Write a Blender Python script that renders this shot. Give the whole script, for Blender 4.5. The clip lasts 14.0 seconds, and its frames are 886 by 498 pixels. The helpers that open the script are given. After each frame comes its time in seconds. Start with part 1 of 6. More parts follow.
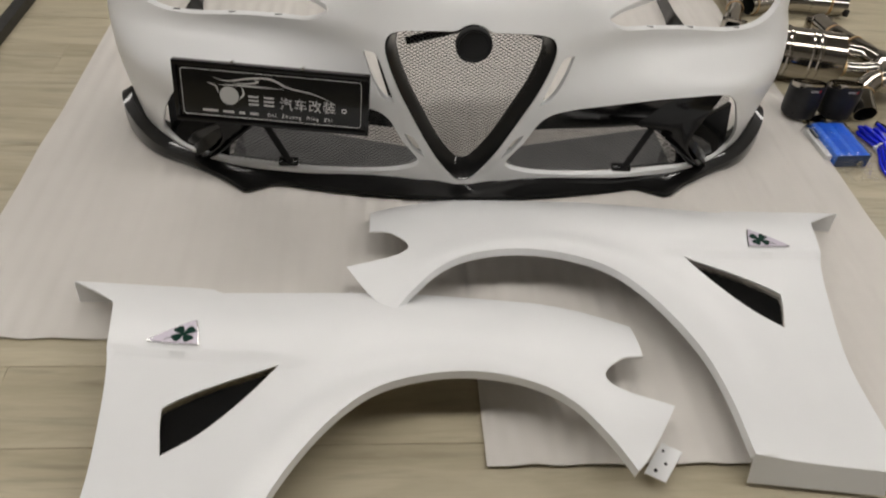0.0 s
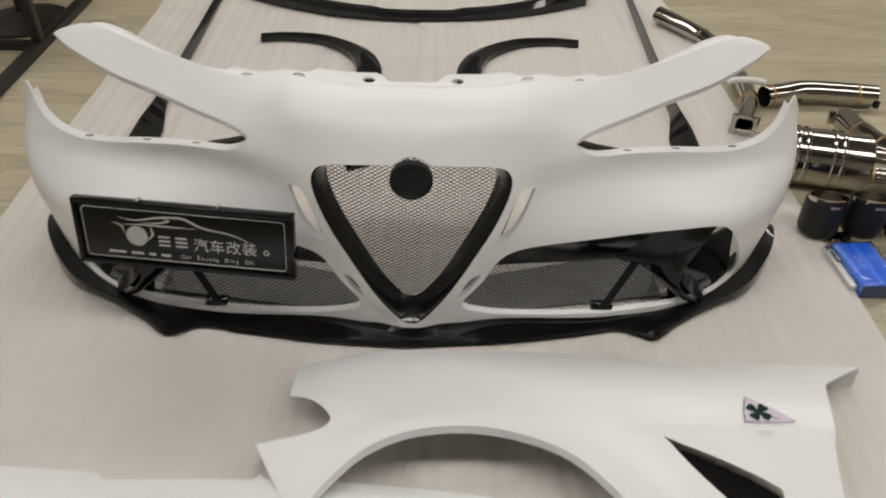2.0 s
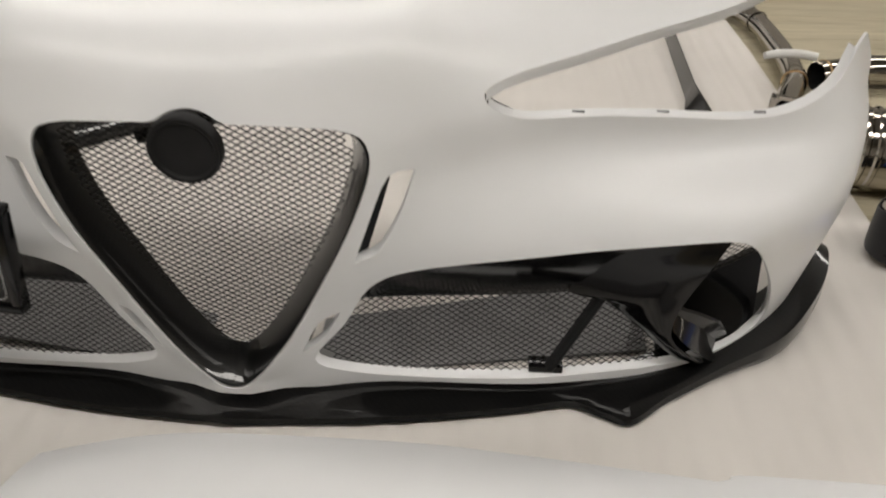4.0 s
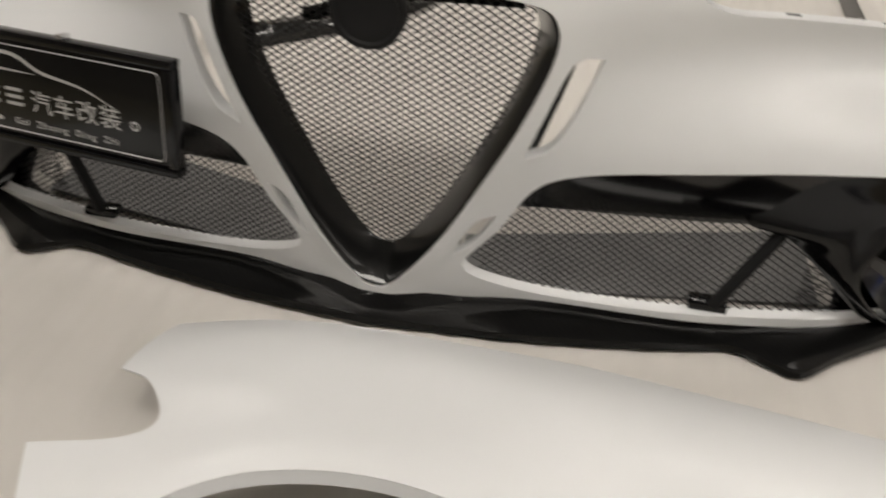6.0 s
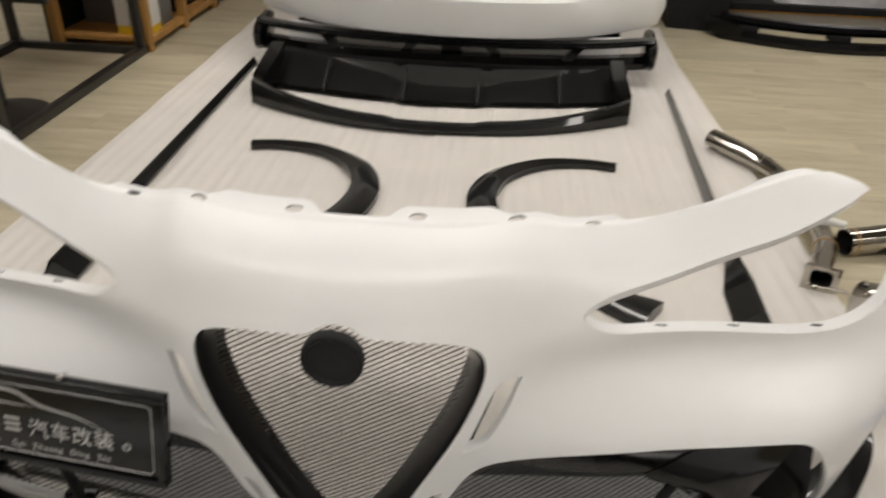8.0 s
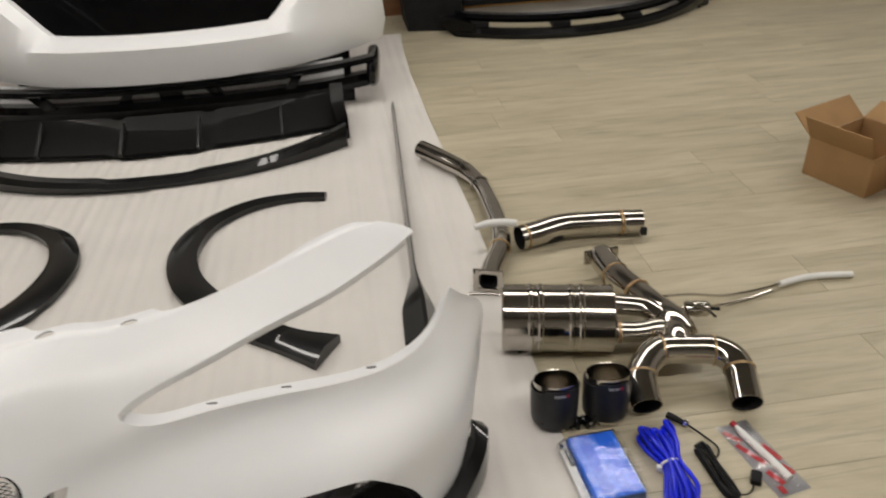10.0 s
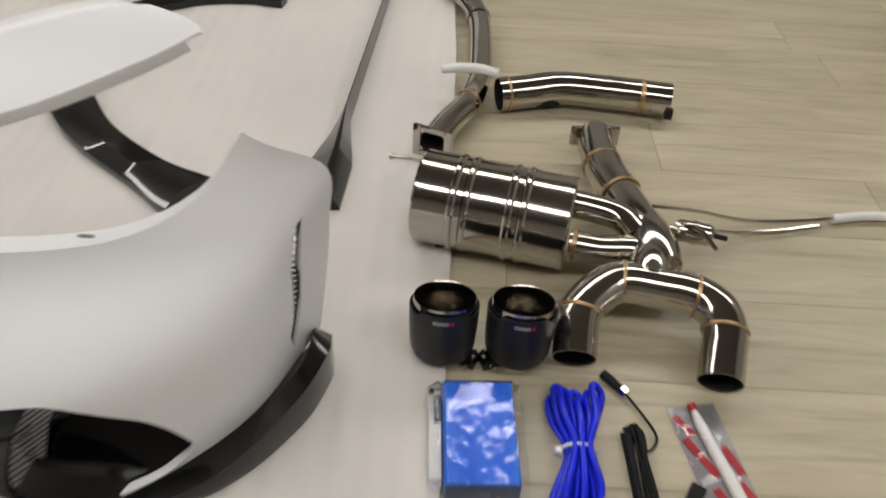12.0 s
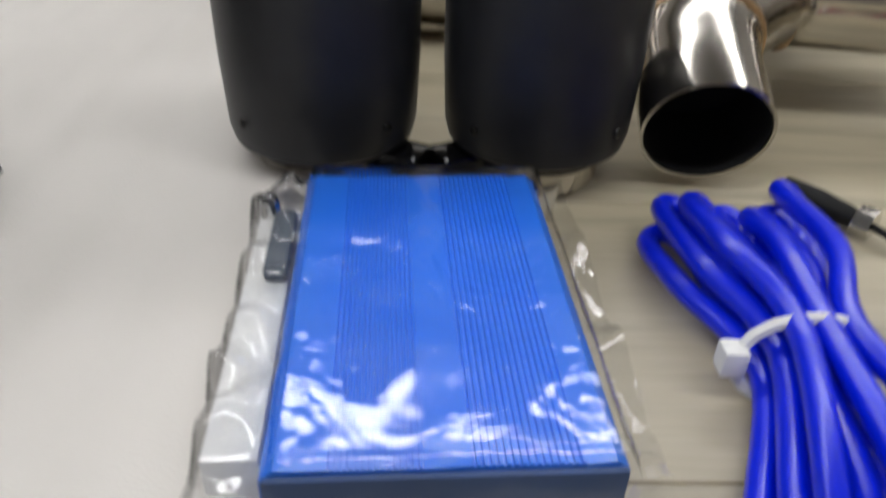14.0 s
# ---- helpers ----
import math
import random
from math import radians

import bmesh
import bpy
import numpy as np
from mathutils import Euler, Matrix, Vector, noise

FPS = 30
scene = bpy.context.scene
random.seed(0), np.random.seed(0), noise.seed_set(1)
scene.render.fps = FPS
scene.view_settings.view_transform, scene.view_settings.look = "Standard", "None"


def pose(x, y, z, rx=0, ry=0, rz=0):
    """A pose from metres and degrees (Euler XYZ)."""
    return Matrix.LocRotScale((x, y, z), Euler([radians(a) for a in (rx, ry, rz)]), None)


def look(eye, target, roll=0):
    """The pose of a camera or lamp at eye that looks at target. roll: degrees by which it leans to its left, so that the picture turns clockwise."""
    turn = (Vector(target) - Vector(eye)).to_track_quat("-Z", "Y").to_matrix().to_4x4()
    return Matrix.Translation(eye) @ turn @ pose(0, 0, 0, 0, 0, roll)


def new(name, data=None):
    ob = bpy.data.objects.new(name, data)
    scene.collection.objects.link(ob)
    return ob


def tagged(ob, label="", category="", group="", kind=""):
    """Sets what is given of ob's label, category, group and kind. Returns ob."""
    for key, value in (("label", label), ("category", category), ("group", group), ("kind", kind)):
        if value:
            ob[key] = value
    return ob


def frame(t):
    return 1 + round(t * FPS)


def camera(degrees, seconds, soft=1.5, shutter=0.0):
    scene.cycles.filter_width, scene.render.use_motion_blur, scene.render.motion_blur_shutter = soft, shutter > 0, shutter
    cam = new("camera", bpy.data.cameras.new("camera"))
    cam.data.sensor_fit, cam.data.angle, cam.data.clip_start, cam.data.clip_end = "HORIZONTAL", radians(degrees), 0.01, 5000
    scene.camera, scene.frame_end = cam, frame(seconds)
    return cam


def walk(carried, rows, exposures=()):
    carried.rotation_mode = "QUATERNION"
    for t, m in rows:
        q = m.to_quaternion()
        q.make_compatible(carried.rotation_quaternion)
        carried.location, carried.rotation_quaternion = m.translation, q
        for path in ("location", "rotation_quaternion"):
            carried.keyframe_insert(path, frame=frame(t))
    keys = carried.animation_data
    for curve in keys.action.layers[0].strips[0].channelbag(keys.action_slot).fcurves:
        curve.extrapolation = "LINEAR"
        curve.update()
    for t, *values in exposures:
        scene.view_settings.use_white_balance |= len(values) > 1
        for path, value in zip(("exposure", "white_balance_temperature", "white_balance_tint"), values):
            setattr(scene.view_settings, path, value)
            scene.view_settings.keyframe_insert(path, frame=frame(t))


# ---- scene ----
cam = camera(60.9, 14.0, soft=1.9, shutter=0.5)
PATH = [
    (0, (-0.206, -1.554, 1.255), (-0.043, -0.092, -0.101), 4.8),
    (0.5, (-0.176, -1.473, 1.271), (-0.035, 0.018, -0.055), 3.9),
    (1, (-0.106, -1.388, 1.271), (-0.007, 0.139, -0.016), 3.0),
    (1.5, (-0.026, -1.307, 1.272), (0.029, 0.24, 0.005), 2.1),
    (2, (0.033, -1.215, 1.259), (0.075, 0.339, 0.001), 1.8),
    (2.2, (0.055, -1.158, 1.243), (0.091, 0.404, -0.005), 1.7),
    (4.3, (0.336, -0.703, 0.784), (0.257, 0.9, -0.409), 0.5),
    (4.5, (0.336, -0.713, 0.734), (0.291, 0.9, -0.447), 1.1),
    (5, (0.351, -0.713, 0.676), (0.306, 0.861, -0.557), 0.9),
    (5.5, (0.321, -0.716, 0.704), (0.194, 0.802, -0.592), 1.6),
    (6, (0.233, -0.735, 0.743), (-0.064, 0.793, -0.514), 1.7),
    (6.5, (0.163, -0.753, 0.757), (-0.208, 0.804, -0.442), 2.6),
    (7, (0.102, -0.776, 0.799), (-0.24, 0.846, -0.321), 3.2),
    (7.5, (0.119, -0.752, 0.956), (-0.119, 0.913, -0.126), 2.9),
    (8, (0.183, -0.753, 1.075), (0.085, 0.96, 0.049), 2.3),
    (8.5, (0.303, -0.77, 1.206), (0.337, 0.972, 0.226), 1.1),
    (8.7, (0.362, -0.798, 1.253), (0.437, 0.951, 0.285), 0.4),
    (10.8, (0.852, -0.673, 1.198), (1.081, 0.867, -0.057), -2.5),
    (11, (0.877, -0.631, 1.176), (1.084, 0.852, -0.151), -1.9),
    (11.5, (0.969, -0.518, 1.084), (1.098, 0.863, -0.357), 1.6),
    (12, (1.091, -0.358, 0.948), (1.098, 1.115, -0.406), 3.4),
    (12.5, (1.128, -0.169, 0.575), (1.067, 1.473, -0.565), 0.5),
    (13.2, (1.153, -0.022, 0.299), (1.152, 1.7, -0.718), 0.9),
    (13.5, (1.156, -0.007, 0.275), (1.164, 1.716, -0.74), 1.2),
    (14, (1.157, 0.032, 0.207), (1.218, 1.692, -0.906), 2.3),
]
EXPOSURES = [(0.0, -0.18, 6500, 10), (2.2, -0.17, 6580, 10), (4.5, -0.02, 6600, 10), (6.5, 0.0, 6750, 10), (7.5, 0.1, 6700, 10), (8.7, 0.02, 6680, 10), (11.3, -0.09, 6500, 10), (12.5, 0.03, 6330, 9), (13.0, 0.22, 6150, 8), (13.5, 0.2, 6100, 8), (14.0, 0.23, 6050, 9)]
walk(cam, [(t, look(eye, target, roll)) for t, eye, target, roll in PATH], EXPOSURES)
# ---- place ----
from mathutils.geometry import delaunay_2d_cdt

# ---------- light ----------
world = bpy.data.worlds.new("room_world")
scene.world = world
world.use_nodes = True
world.node_tree.nodes["Background"].inputs[0].default_value = (0.9, 0.88, 0.85, 1)
world.node_tree.nodes["Background"].inputs[1].default_value = 0.02

CEILING_Z = 2.75
LAMP_W = 17.2
LAMP_COLOUR = (1.0, 0.955, 0.905)


# ---------- materials ----------
def mat(name, colour, rough=0.5, metal=0.0, coat=0.0, vary=0.06, scale=8.0, bump=0.0, bump_scale=120.0, stretch=(1, 1, 1), rough_vary=0.0, spec=0.5):
    m = bpy.data.materials.new(name)
    m.use_nodes = True
    nt = m.node_tree
    b = nt.nodes["Principled BSDF"]
    b.inputs["Roughness"].default_value = rough
    b.inputs["Metallic"].default_value = metal
    b.inputs["Coat Weight"].default_value = coat
    b.inputs["Coat Roughness"].default_value = 0.06
    b.inputs["Specular IOR Level"].default_value = spec
    tc = nt.nodes.new("ShaderNodeTexCoord")
    mp = nt.nodes.new("ShaderNodeMapping")
    mp.inputs["Scale"].default_value = stretch
    nt.links.new(tc.outputs["Object"], mp.inputs["Vector"])
    n = nt.nodes.new("ShaderNodeTexNoise")
    n.inputs["Scale"].default_value = scale
    n.inputs["Detail"].default_value = 6
    nt.links.new(mp.outputs[0], n.inputs["Vector"])
    r = nt.nodes.new("ShaderNodeValToRGB")
    lo = [max(0, c * (1 - vary)) for c in colour]
    hi = [min(1, c * (1 + vary)) for c in colour]
    r.color_ramp.elements[0].color = (*lo, 1)
    r.color_ramp.elements[1].color = (*hi, 1)
    r.color_ramp.elements[0].position = 0.3
    r.color_ramp.elements[1].position = 0.7
    nt.links.new(n.outputs["Fac"], r.inputs[0])
    nt.links.new(r.outputs[0], b.inputs["Base Color"])
    if rough_vary:
        mr = nt.nodes.new("ShaderNodeMapRange")
        mr.inputs[3].default_value = max(0.02, rough - rough_vary)
        mr.inputs[4].default_value = rough + rough_vary
        nt.links.new(n.outputs["Fac"], mr.inputs[0])
        nt.links.new(mr.outputs[0], b.inputs["Roughness"])
    if bump:
        n2 = nt.nodes.new("ShaderNodeTexNoise")
        n2.inputs["Scale"].default_value = bump_scale
        n2.inputs["Detail"].default_value = 4
        nt.links.new(mp.outputs[0], n2.inputs["Vector"])
        bp = nt.nodes.new("ShaderNodeBump")
        bp.inputs["Strength"].default_value = bump
        bp.inputs["Distance"].default_value = 0.002
        nt.links.new(n2.outputs["Fac"], bp.inputs["Height"])
        nt.links.new(bp.outputs[0], b.inputs["Normal"])
    return m


def carbon_mat(name, scale=300.0, dark=0.0025, light=0.0055, coat=0.75, rough=0.3):
    """Twill weave under clear lacquer."""
    m = bpy.data.materials.new(name)
    m.use_nodes = True
    nt = m.node_tree
    b = nt.nodes["Principled BSDF"]
    b.inputs["Roughness"].default_value = rough
    b.inputs["Coat Weight"].default_value = coat
    b.inputs["Coat Roughness"].default_value = 0.05
    b.inputs["Specular IOR Level"].default_value = 0.15
    tc = nt.nodes.new("ShaderNodeTexCoord")
    mp = nt.nodes.new("ShaderNodeMapping")
    mp.inputs["Rotation"].default_value = (0.5, 0.6, 0.78)
    nt.links.new(tc.outputs["Object"], mp.inputs["Vector"])
    c = nt.nodes.new("ShaderNodeTexChecker")
    c.inputs["Scale"].default_value = scale
    c.inputs["Color1"].default_value = (dark, dark, dark, 1)
    c.inputs["Color2"].default_value = (light, light, light * 0.96, 1)
    nt.links.new(mp.outputs[0], c.inputs["Vector"])
    nt.links.new(c.outputs["Color"], b.inputs["Base Color"])
    n = nt.nodes.new("ShaderNodeTexNoise")
    n.inputs["Scale"].default_value = 18
    nt.links.new(tc.outputs["Object"], n.inputs["Vector"])
    mr = nt.nodes.new("ShaderNodeMapRange")
    mr.inputs[3].default_value = 0.015
    mr.inputs[4].default_value = 0.06
    nt.links.new(n.outputs["Fac"], mr.inputs[0])
    nt.links.new(mr.outputs[0], b.inputs["Coat Roughness"])
    return m


def steel_mat(name, colour=(0.52, 0.49, 0.445), rough=0.12):
    m = mat(name, colour, rough=rough, metal=1.0, vary=0.10, scale=5, rough_vary=0.05)
    return m


def foam_mat():
    """Thin white packing foam with faint long pressed ribs."""
    m = mat("white_packing_foam", (0.69, 0.66, 0.62), rough=0.6, vary=0.05, scale=3, spec=0.25)
    nt = m.node_tree
    b = nt.nodes["Principled BSDF"]
    tc = nt.nodes["Texture Coordinate"]
    w = nt.nodes.new("ShaderNodeTexWave")
    w.wave_type, w.bands_direction = "BANDS", "X"
    w.inputs["Scale"].default_value = 7.0
    w.inputs["Distortion"].default_value = 1.5
    w.inputs["Detail"].default_value = 2
    w.inputs["Detail Scale"].default_value = 0.6
    mp = nt.nodes.new("ShaderNodeMapping")
    mp.inputs["Scale"].default_value = (1, 0.15, 1)
    nt.links.new(tc.outputs["Object"], mp.inputs["Vector"])
    nt.links.new(mp.outputs[0], w.inputs["Vector"])
    n = nt.nodes.new("ShaderNodeTexNoise")
    n.inputs["Scale"].default_value = 620
    nt.links.new(tc.outputs["Object"], n.inputs["Vector"])
    add = nt.nodes.new("ShaderNodeMath")
    add.operation = "MULTIPLY_ADD"
    add.inputs[1].default_value = 0.12
    nt.links.new(n.outputs["Fac"], add.inputs[0])
    nt.links.new(w.outputs["Fac"], add.inputs[2])
    bp = nt.nodes.new("ShaderNodeBump")
    n3 = nt.nodes.new("ShaderNodeTexNoise")
    n3.inputs["Scale"].default_value = 1.7
    n3.inputs["Detail"].default_value = 3
    nt.links.new(tc.outputs["Object"], n3.inputs["Vector"])
    fade = nt.nodes.new("ShaderNodeMapRange")
    fade.inputs[1].default_value = 0.35
    fade.inputs[2].default_value = 0.7
    fade.inputs[3].default_value = 0.4
    fade.inputs[4].default_value = 0.7
    nt.links.new(n3.outputs["Fac"], fade.inputs[0])
    nt.links.new(fade.outputs[0], bp.inputs["Strength"])
    bp.inputs["Distance"].default_value = 0.004
    nt.links.new(add.outputs[0], bp.inputs["Height"])
    nt.links.new(bp.outputs[0], b.inputs["Normal"])
    return m


def plank_mat():
    """Pale oak vinyl, grain along the plank, each plank with its own tone."""
    m = bpy.data.materials.new("pale_oak_plank")
    m.use_nodes = True
    nt = m.node_tree
    b = nt.nodes["Principled BSDF"]
    tc = nt.nodes.new("ShaderNodeTexCoord")
    info = nt.nodes.new("ShaderNodeObjectInfo")
    off = nt.nodes.new("ShaderNodeVectorMath")
    off.operation = "SCALE"
    off.inputs[0].default_value = (37.0, 23.0, 11.0)
    nt.links.new(info.outputs["Random"], off.inputs["Scale"])
    add = nt.nodes.new("ShaderNodeVectorMath")
    nt.links.new(tc.outputs["Object"], add.inputs[0])
    nt.links.new(off.outputs[0], add.inputs[1])
    mp = nt.nodes.new("ShaderNodeMapping")
    mp.inputs["Scale"].default_value = (1.1, 6.5, 1)
    nt.links.new(add.outputs[0], mp.inputs["Vector"])
    n = nt.nodes.new("ShaderNodeTexNoise")
    n.inputs["Scale"].default_value = 2.2
    n.inputs["Detail"].default_value = 7
    n.inputs["Roughness"].default_value = 0.6
    n.inputs["Distortion"].default_value = 0.7
    nt.links.new(mp.outputs[0], n.inputs["Vector"])
    r = nt.nodes.new("ShaderNodeValToRGB")
    r.color_ramp.elements[0].color = (0.40, 0.35, 0.24, 1)
    r.color_ramp.elements[1].color = (0.53, 0.475, 0.345, 1)
    r.color_ramp.elements[0].position = 0.32
    r.color_ramp.elements[1].position = 0.64
    nt.links.new(n.outputs["Fac"], r.inputs[0])
    mp2 = nt.nodes.new("ShaderNodeMapping")
    mp2.inputs["Scale"].default_value = (6, 120, 1)
    nt.links.new(add.outputs[0], mp2.inputs["Vector"])
    n2 = nt.nodes.new("ShaderNodeTexNoise")
    n2.inputs["Scale"].default_value = 2.5
    n2.inputs["Detail"].default_value = 3
    nt.links.new(mp2.outputs[0], n2.inputs["Vector"])
    mix = nt.nodes.new("ShaderNodeMix")
    mix.data_type, mix.blend_type = "RGBA", "MULTIPLY"
    mix.inputs[0].default_value = 0.5
    tone = nt.nodes.new("ShaderNodeMapRange")
    tone.inputs[3].default_value = 0.82
    tone.inputs[4].default_value = 1.18
    nt.links.new(n2.outputs["Fac"], tone.inputs[0])
    nt.links.new(r.outputs[0], mix.inputs[6])
    nt.links.new(tone.outputs[0], mix.inputs[7])
    mul = nt.nodes.new("ShaderNodeMix")
    mul.data_type, mul.blend_type = "RGBA", "MULTIPLY"
    mul.inputs[0].default_value = 1.0
    each = nt.nodes.new("ShaderNodeMapRange")
    each.inputs[3].default_value = 0.94
    each.inputs[4].default_value = 1.05
    nt.links.new(info.outputs["Random"], each.inputs[0])
    nt.links.new(mix.outputs[2], mul.inputs[6])
    nt.links.new(each.outputs[0], mul.inputs[7])
    mp3 = nt.nodes.new("ShaderNodeMapping")
    mp3.inputs["Scale"].default_value = (0.9, 11, 1)
    nt.links.new(add.outputs[0], mp3.inputs["Vector"])
    n3 = nt.nodes.new("ShaderNodeTexNoise")
    n3.inputs["Scale"].default_value = 3.1
    n3.inputs["Detail"].default_value = 5
    n3.inputs["Distortion"].default_value = 1.1
    nt.links.new(mp3.outputs[0], n3.inputs["Vector"])
    streak = nt.nodes.new("ShaderNodeMapRange")
    streak.inputs[1].default_value = 0.55
    streak.inputs[2].default_value = 0.76
    streak.inputs[3].default_value = 1.0
    streak.inputs[4].default_value = 0.72
    nt.links.new(n3.outputs["Fac"], streak.inputs[0])
    dark = nt.nodes.new("ShaderNodeMix")
    dark.data_type, dark.blend_type = "RGBA", "MULTIPLY"
    dark.inputs[0].default_value = 1.0
    nt.links.new(mul.outputs[2], dark.inputs[6])
    nt.links.new(streak.outputs[0], dark.inputs[7])
    nt.links.new(dark.outputs[2], b.inputs["Base Color"])
    b.inputs["Roughness"].default_value = 0.42
    bp = nt.nodes.new("ShaderNodeBump")
    bp.inputs["Strength"].default_value = 0.12
    bp.inputs["Distance"].default_value = 0.002
    nt.links.new(n2.outputs["Fac"], bp.inputs["Height"])
    nt.links.new(bp.outputs[0], b.inputs["Normal"])
    return m


def clear_film(name, rough=0.1):
    """Thin clear wrapping: see-through, with gloss by angle."""
    m = bpy.data.materials.new(name)
    m.use_nodes = True
    nt = m.node_tree
    nt.nodes.remove(nt.nodes["Principled BSDF"])
    out = nt.nodes["Material Output"]
    clear = nt.nodes.new("ShaderNodeBsdfTransparent")
    clear.inputs[0].default_value = (0.97, 0.97, 0.97, 1)
    gloss = nt.nodes.new("ShaderNodeBsdfGlossy")
    gloss.inputs["Roughness"].default_value = rough
    tc = nt.nodes.new("ShaderNodeTexCoord")
    n = nt.nodes.new("ShaderNodeTexNoise")
    n.inputs["Scale"].default_value = 24
    n.inputs["Detail"].default_value = 3
    n.inputs["Distortion"].default_value = 1.2
    nt.links.new(tc.outputs["Object"], n.inputs["Vector"])
    bp = nt.nodes.new("ShaderNodeBump")
    bp.inputs["Strength"].default_value = 0.26
    bp.inputs["Distance"].default_value = 0.008
    nt.links.new(n.outputs["Fac"], bp.inputs["Height"])
    nt.links.new(bp.outputs[0], gloss.inputs["Normal"])
    fr = nt.nodes.new("ShaderNodeFresnel")
    fr.inputs["IOR"].default_value = 1.5
    nt.links.new(bp.outputs[0], fr.inputs["Normal"])
    mul = nt.nodes.new("ShaderNodeMath")
    mul.operation = "MULTIPLY_ADD"
    mul.inputs[1].default_value = 1.3
    mul.inputs[2].default_value = 0.03
    nt.links.new(fr.outputs[0], mul.inputs[0])
    mix = nt.nodes.new("ShaderNodeMixShader")
    nt.links.new(mul.outputs[0], mix.inputs[0])
    nt.links.new(clear.outputs[0], mix.inputs[1])
    nt.links.new(gloss.outputs[0], mix.inputs[2])
    nt.links.new(mix.outputs[0], out.inputs["Surface"])
    return m


WHITE = mat("white_primer", (0.855, 0.863, 0.868), rough=0.3, vary=0.02, scale=5, bump=0.02, bump_scale=400, spec=0.45)
CARBON = carbon_mat("lacquered_carbon")
GLOSS_BLACK = mat("gloss_black", (0.004, 0.004, 0.0045), rough=0.12, coat=0.2, spec=0.2, vary=0.3, scale=14, rough_vary=0.06)
MATT_BLACK = mat("matt_black", (0.010, 0.010, 0.0105), rough=0.55, spec=0.2, vary=0.25, scale=20, bump=0.1, bump_scale=300)
WIRE = mat("black_mesh_wire", (0.008, 0.008, 0.008), rough=0.4, vary=0.2)
STEEL = steel_mat("polished_steel")
WELD = mat("heat_tinted_weld", (0.52, 0.36, 0.2), rough=0.3, metal=1.0, vary=0.3, scale=60, bump=0.4, bump_scale=500)
# near-black that stands for the shade in pipes, throats, slots and holes
SHADE_IN = mat("shade_black_inside", (0.006, 0.006, 0.006), rough=0.8)
FOAM = foam_mat()
PLANK = plank_mat()
BLUE = mat("blue_anodised", (0.03, 0.19, 0.80), rough=0.32, vary=0.06, scale=12, metal=0.0, coat=0.3)
HOSE = mat("blue_silicone", (0.004, 0.018, 0.72), rough=0.3, vary=0.12, scale=20, coat=0.2)
PLASTIC_W = mat("white_plastic", (0.78, 0.78, 0.76), rough=0.4, vary=0.03)
FILM = clear_film("clear_bag_film")
GREEN = mat("green_enamel", (0.0, 0.026, 0.016), rough=0.5, coat=0.0, vary=0.05, spec=0.15)
LILAC = mat("pearl_badge_face", (0.62, 0.57, 0.66), rough=0.3, coat=0.5, vary=0.03)
CHROME = mat("chrome", (0.7, 0.7, 0.7), rough=0.1, metal=1.0, vary=0.03)
CARD = mat("brown_cardboard", (0.36, 0.21, 0.09), rough=0.8, vary=0.1, scale=9, bump=0.1, bump_scale=90)
SILVER_INK = mat("silver_print", (0.5, 0.5, 0.49), rough=0.4, metal=0.2, vary=0.04)
RED = mat("red_print", (0.42, 0.015, 0.025), rough=0.5, vary=0.1)
YELLOW = mat("yellow_paint", (0.75, 0.5, 0.02), rough=0.5)
PINE = mat("orange_pine", (0.45, 0.24, 0.07), rough=0.5, vary=0.18, scale=4, stretch=(8, 8, 0.6), bump=0.08)
WALL = mat("off_white_wall", (0.36, 0.345, 0.32), rough=0.85, vary=0.02, bump=0.05, bump_scale=200)
BASEB = mat("brown_baseboard", (0.24, 0.11, 0.05), rough=0.45, vary=0.15, scale=5, stretch=(1, 1, 6))
# unseen ceiling, toned dark to cut bounce and deepen reflections
CEIL = mat("dim_ceiling", (0.15, 0.146, 0.14), rough=0.9, vary=0.02)
BLACK_STEEL = mat("black_painted_steel", (0.018, 0.017, 0.016), rough=0.4, vary=0.3, scale=30, bump=0.06)
GREY = mat("grey_foil", (0.28, 0.28, 0.29), rough=0.35, metal=0.3, vary=0.2, scale=15)
# grey that stands for shade under the bumper and in the clip slots
SHADE_GREY = mat("shade_grey", (0.22, 0.22, 0.22), rough=0.6, vary=0.15, scale=12, spec=0.3)
INK = mat("plate_black", (0.004, 0.004, 0.004), rough=0.22, coat=0.2, spec=0.25, vary=0.2)


def lamp_mat():
    m = bpy.data.materials.new("lit_diffuser")
    m.use_nodes = True
    b = m.node_tree.nodes["Principled BSDF"]
    b.inputs["Emission Color"].default_value = (*LAMP_COLOUR, 1)
    b.inputs["Emission Strength"].default_value = 5.5
    return m


LIT = lamp_mat()


# ---------- mesh tools ----------
def obj(name, verts, faces, material, parent=None, label="", smooth=True, angle=40):
    me = bpy.data.meshes.new(name)
    me.from_pydata([tuple(v) for v in verts], [], faces)
    me.update()
    if smooth:
        me.polygons.foreach_set("use_smooth", [True] * len(me.polygons))
        me.set_sharp_from_angle(angle=radians(angle))
    me.materials.append(material)
    ob = new(name, me)
    if parent:
        ob.parent = parent
    if label:
        tagged(ob, label)
    return ob


def part(name, bm, material, parent=None, label="", smooth=True, angle=40):
    bmesh.ops.recalc_face_normals(bm, faces=bm.faces)
    me = bpy.data.meshes.new(name)
    bm.to_mesh(me)
    bm.free()
    if smooth:
        me.polygons.foreach_set("use_smooth", [True] * len(me.polygons))
        me.set_sharp_from_angle(angle=radians(angle))
    me.materials.append(material)
    ob = new(name, me)
    if parent:
        ob.parent = parent
    if label:
        tagged(ob, label)
    return ob


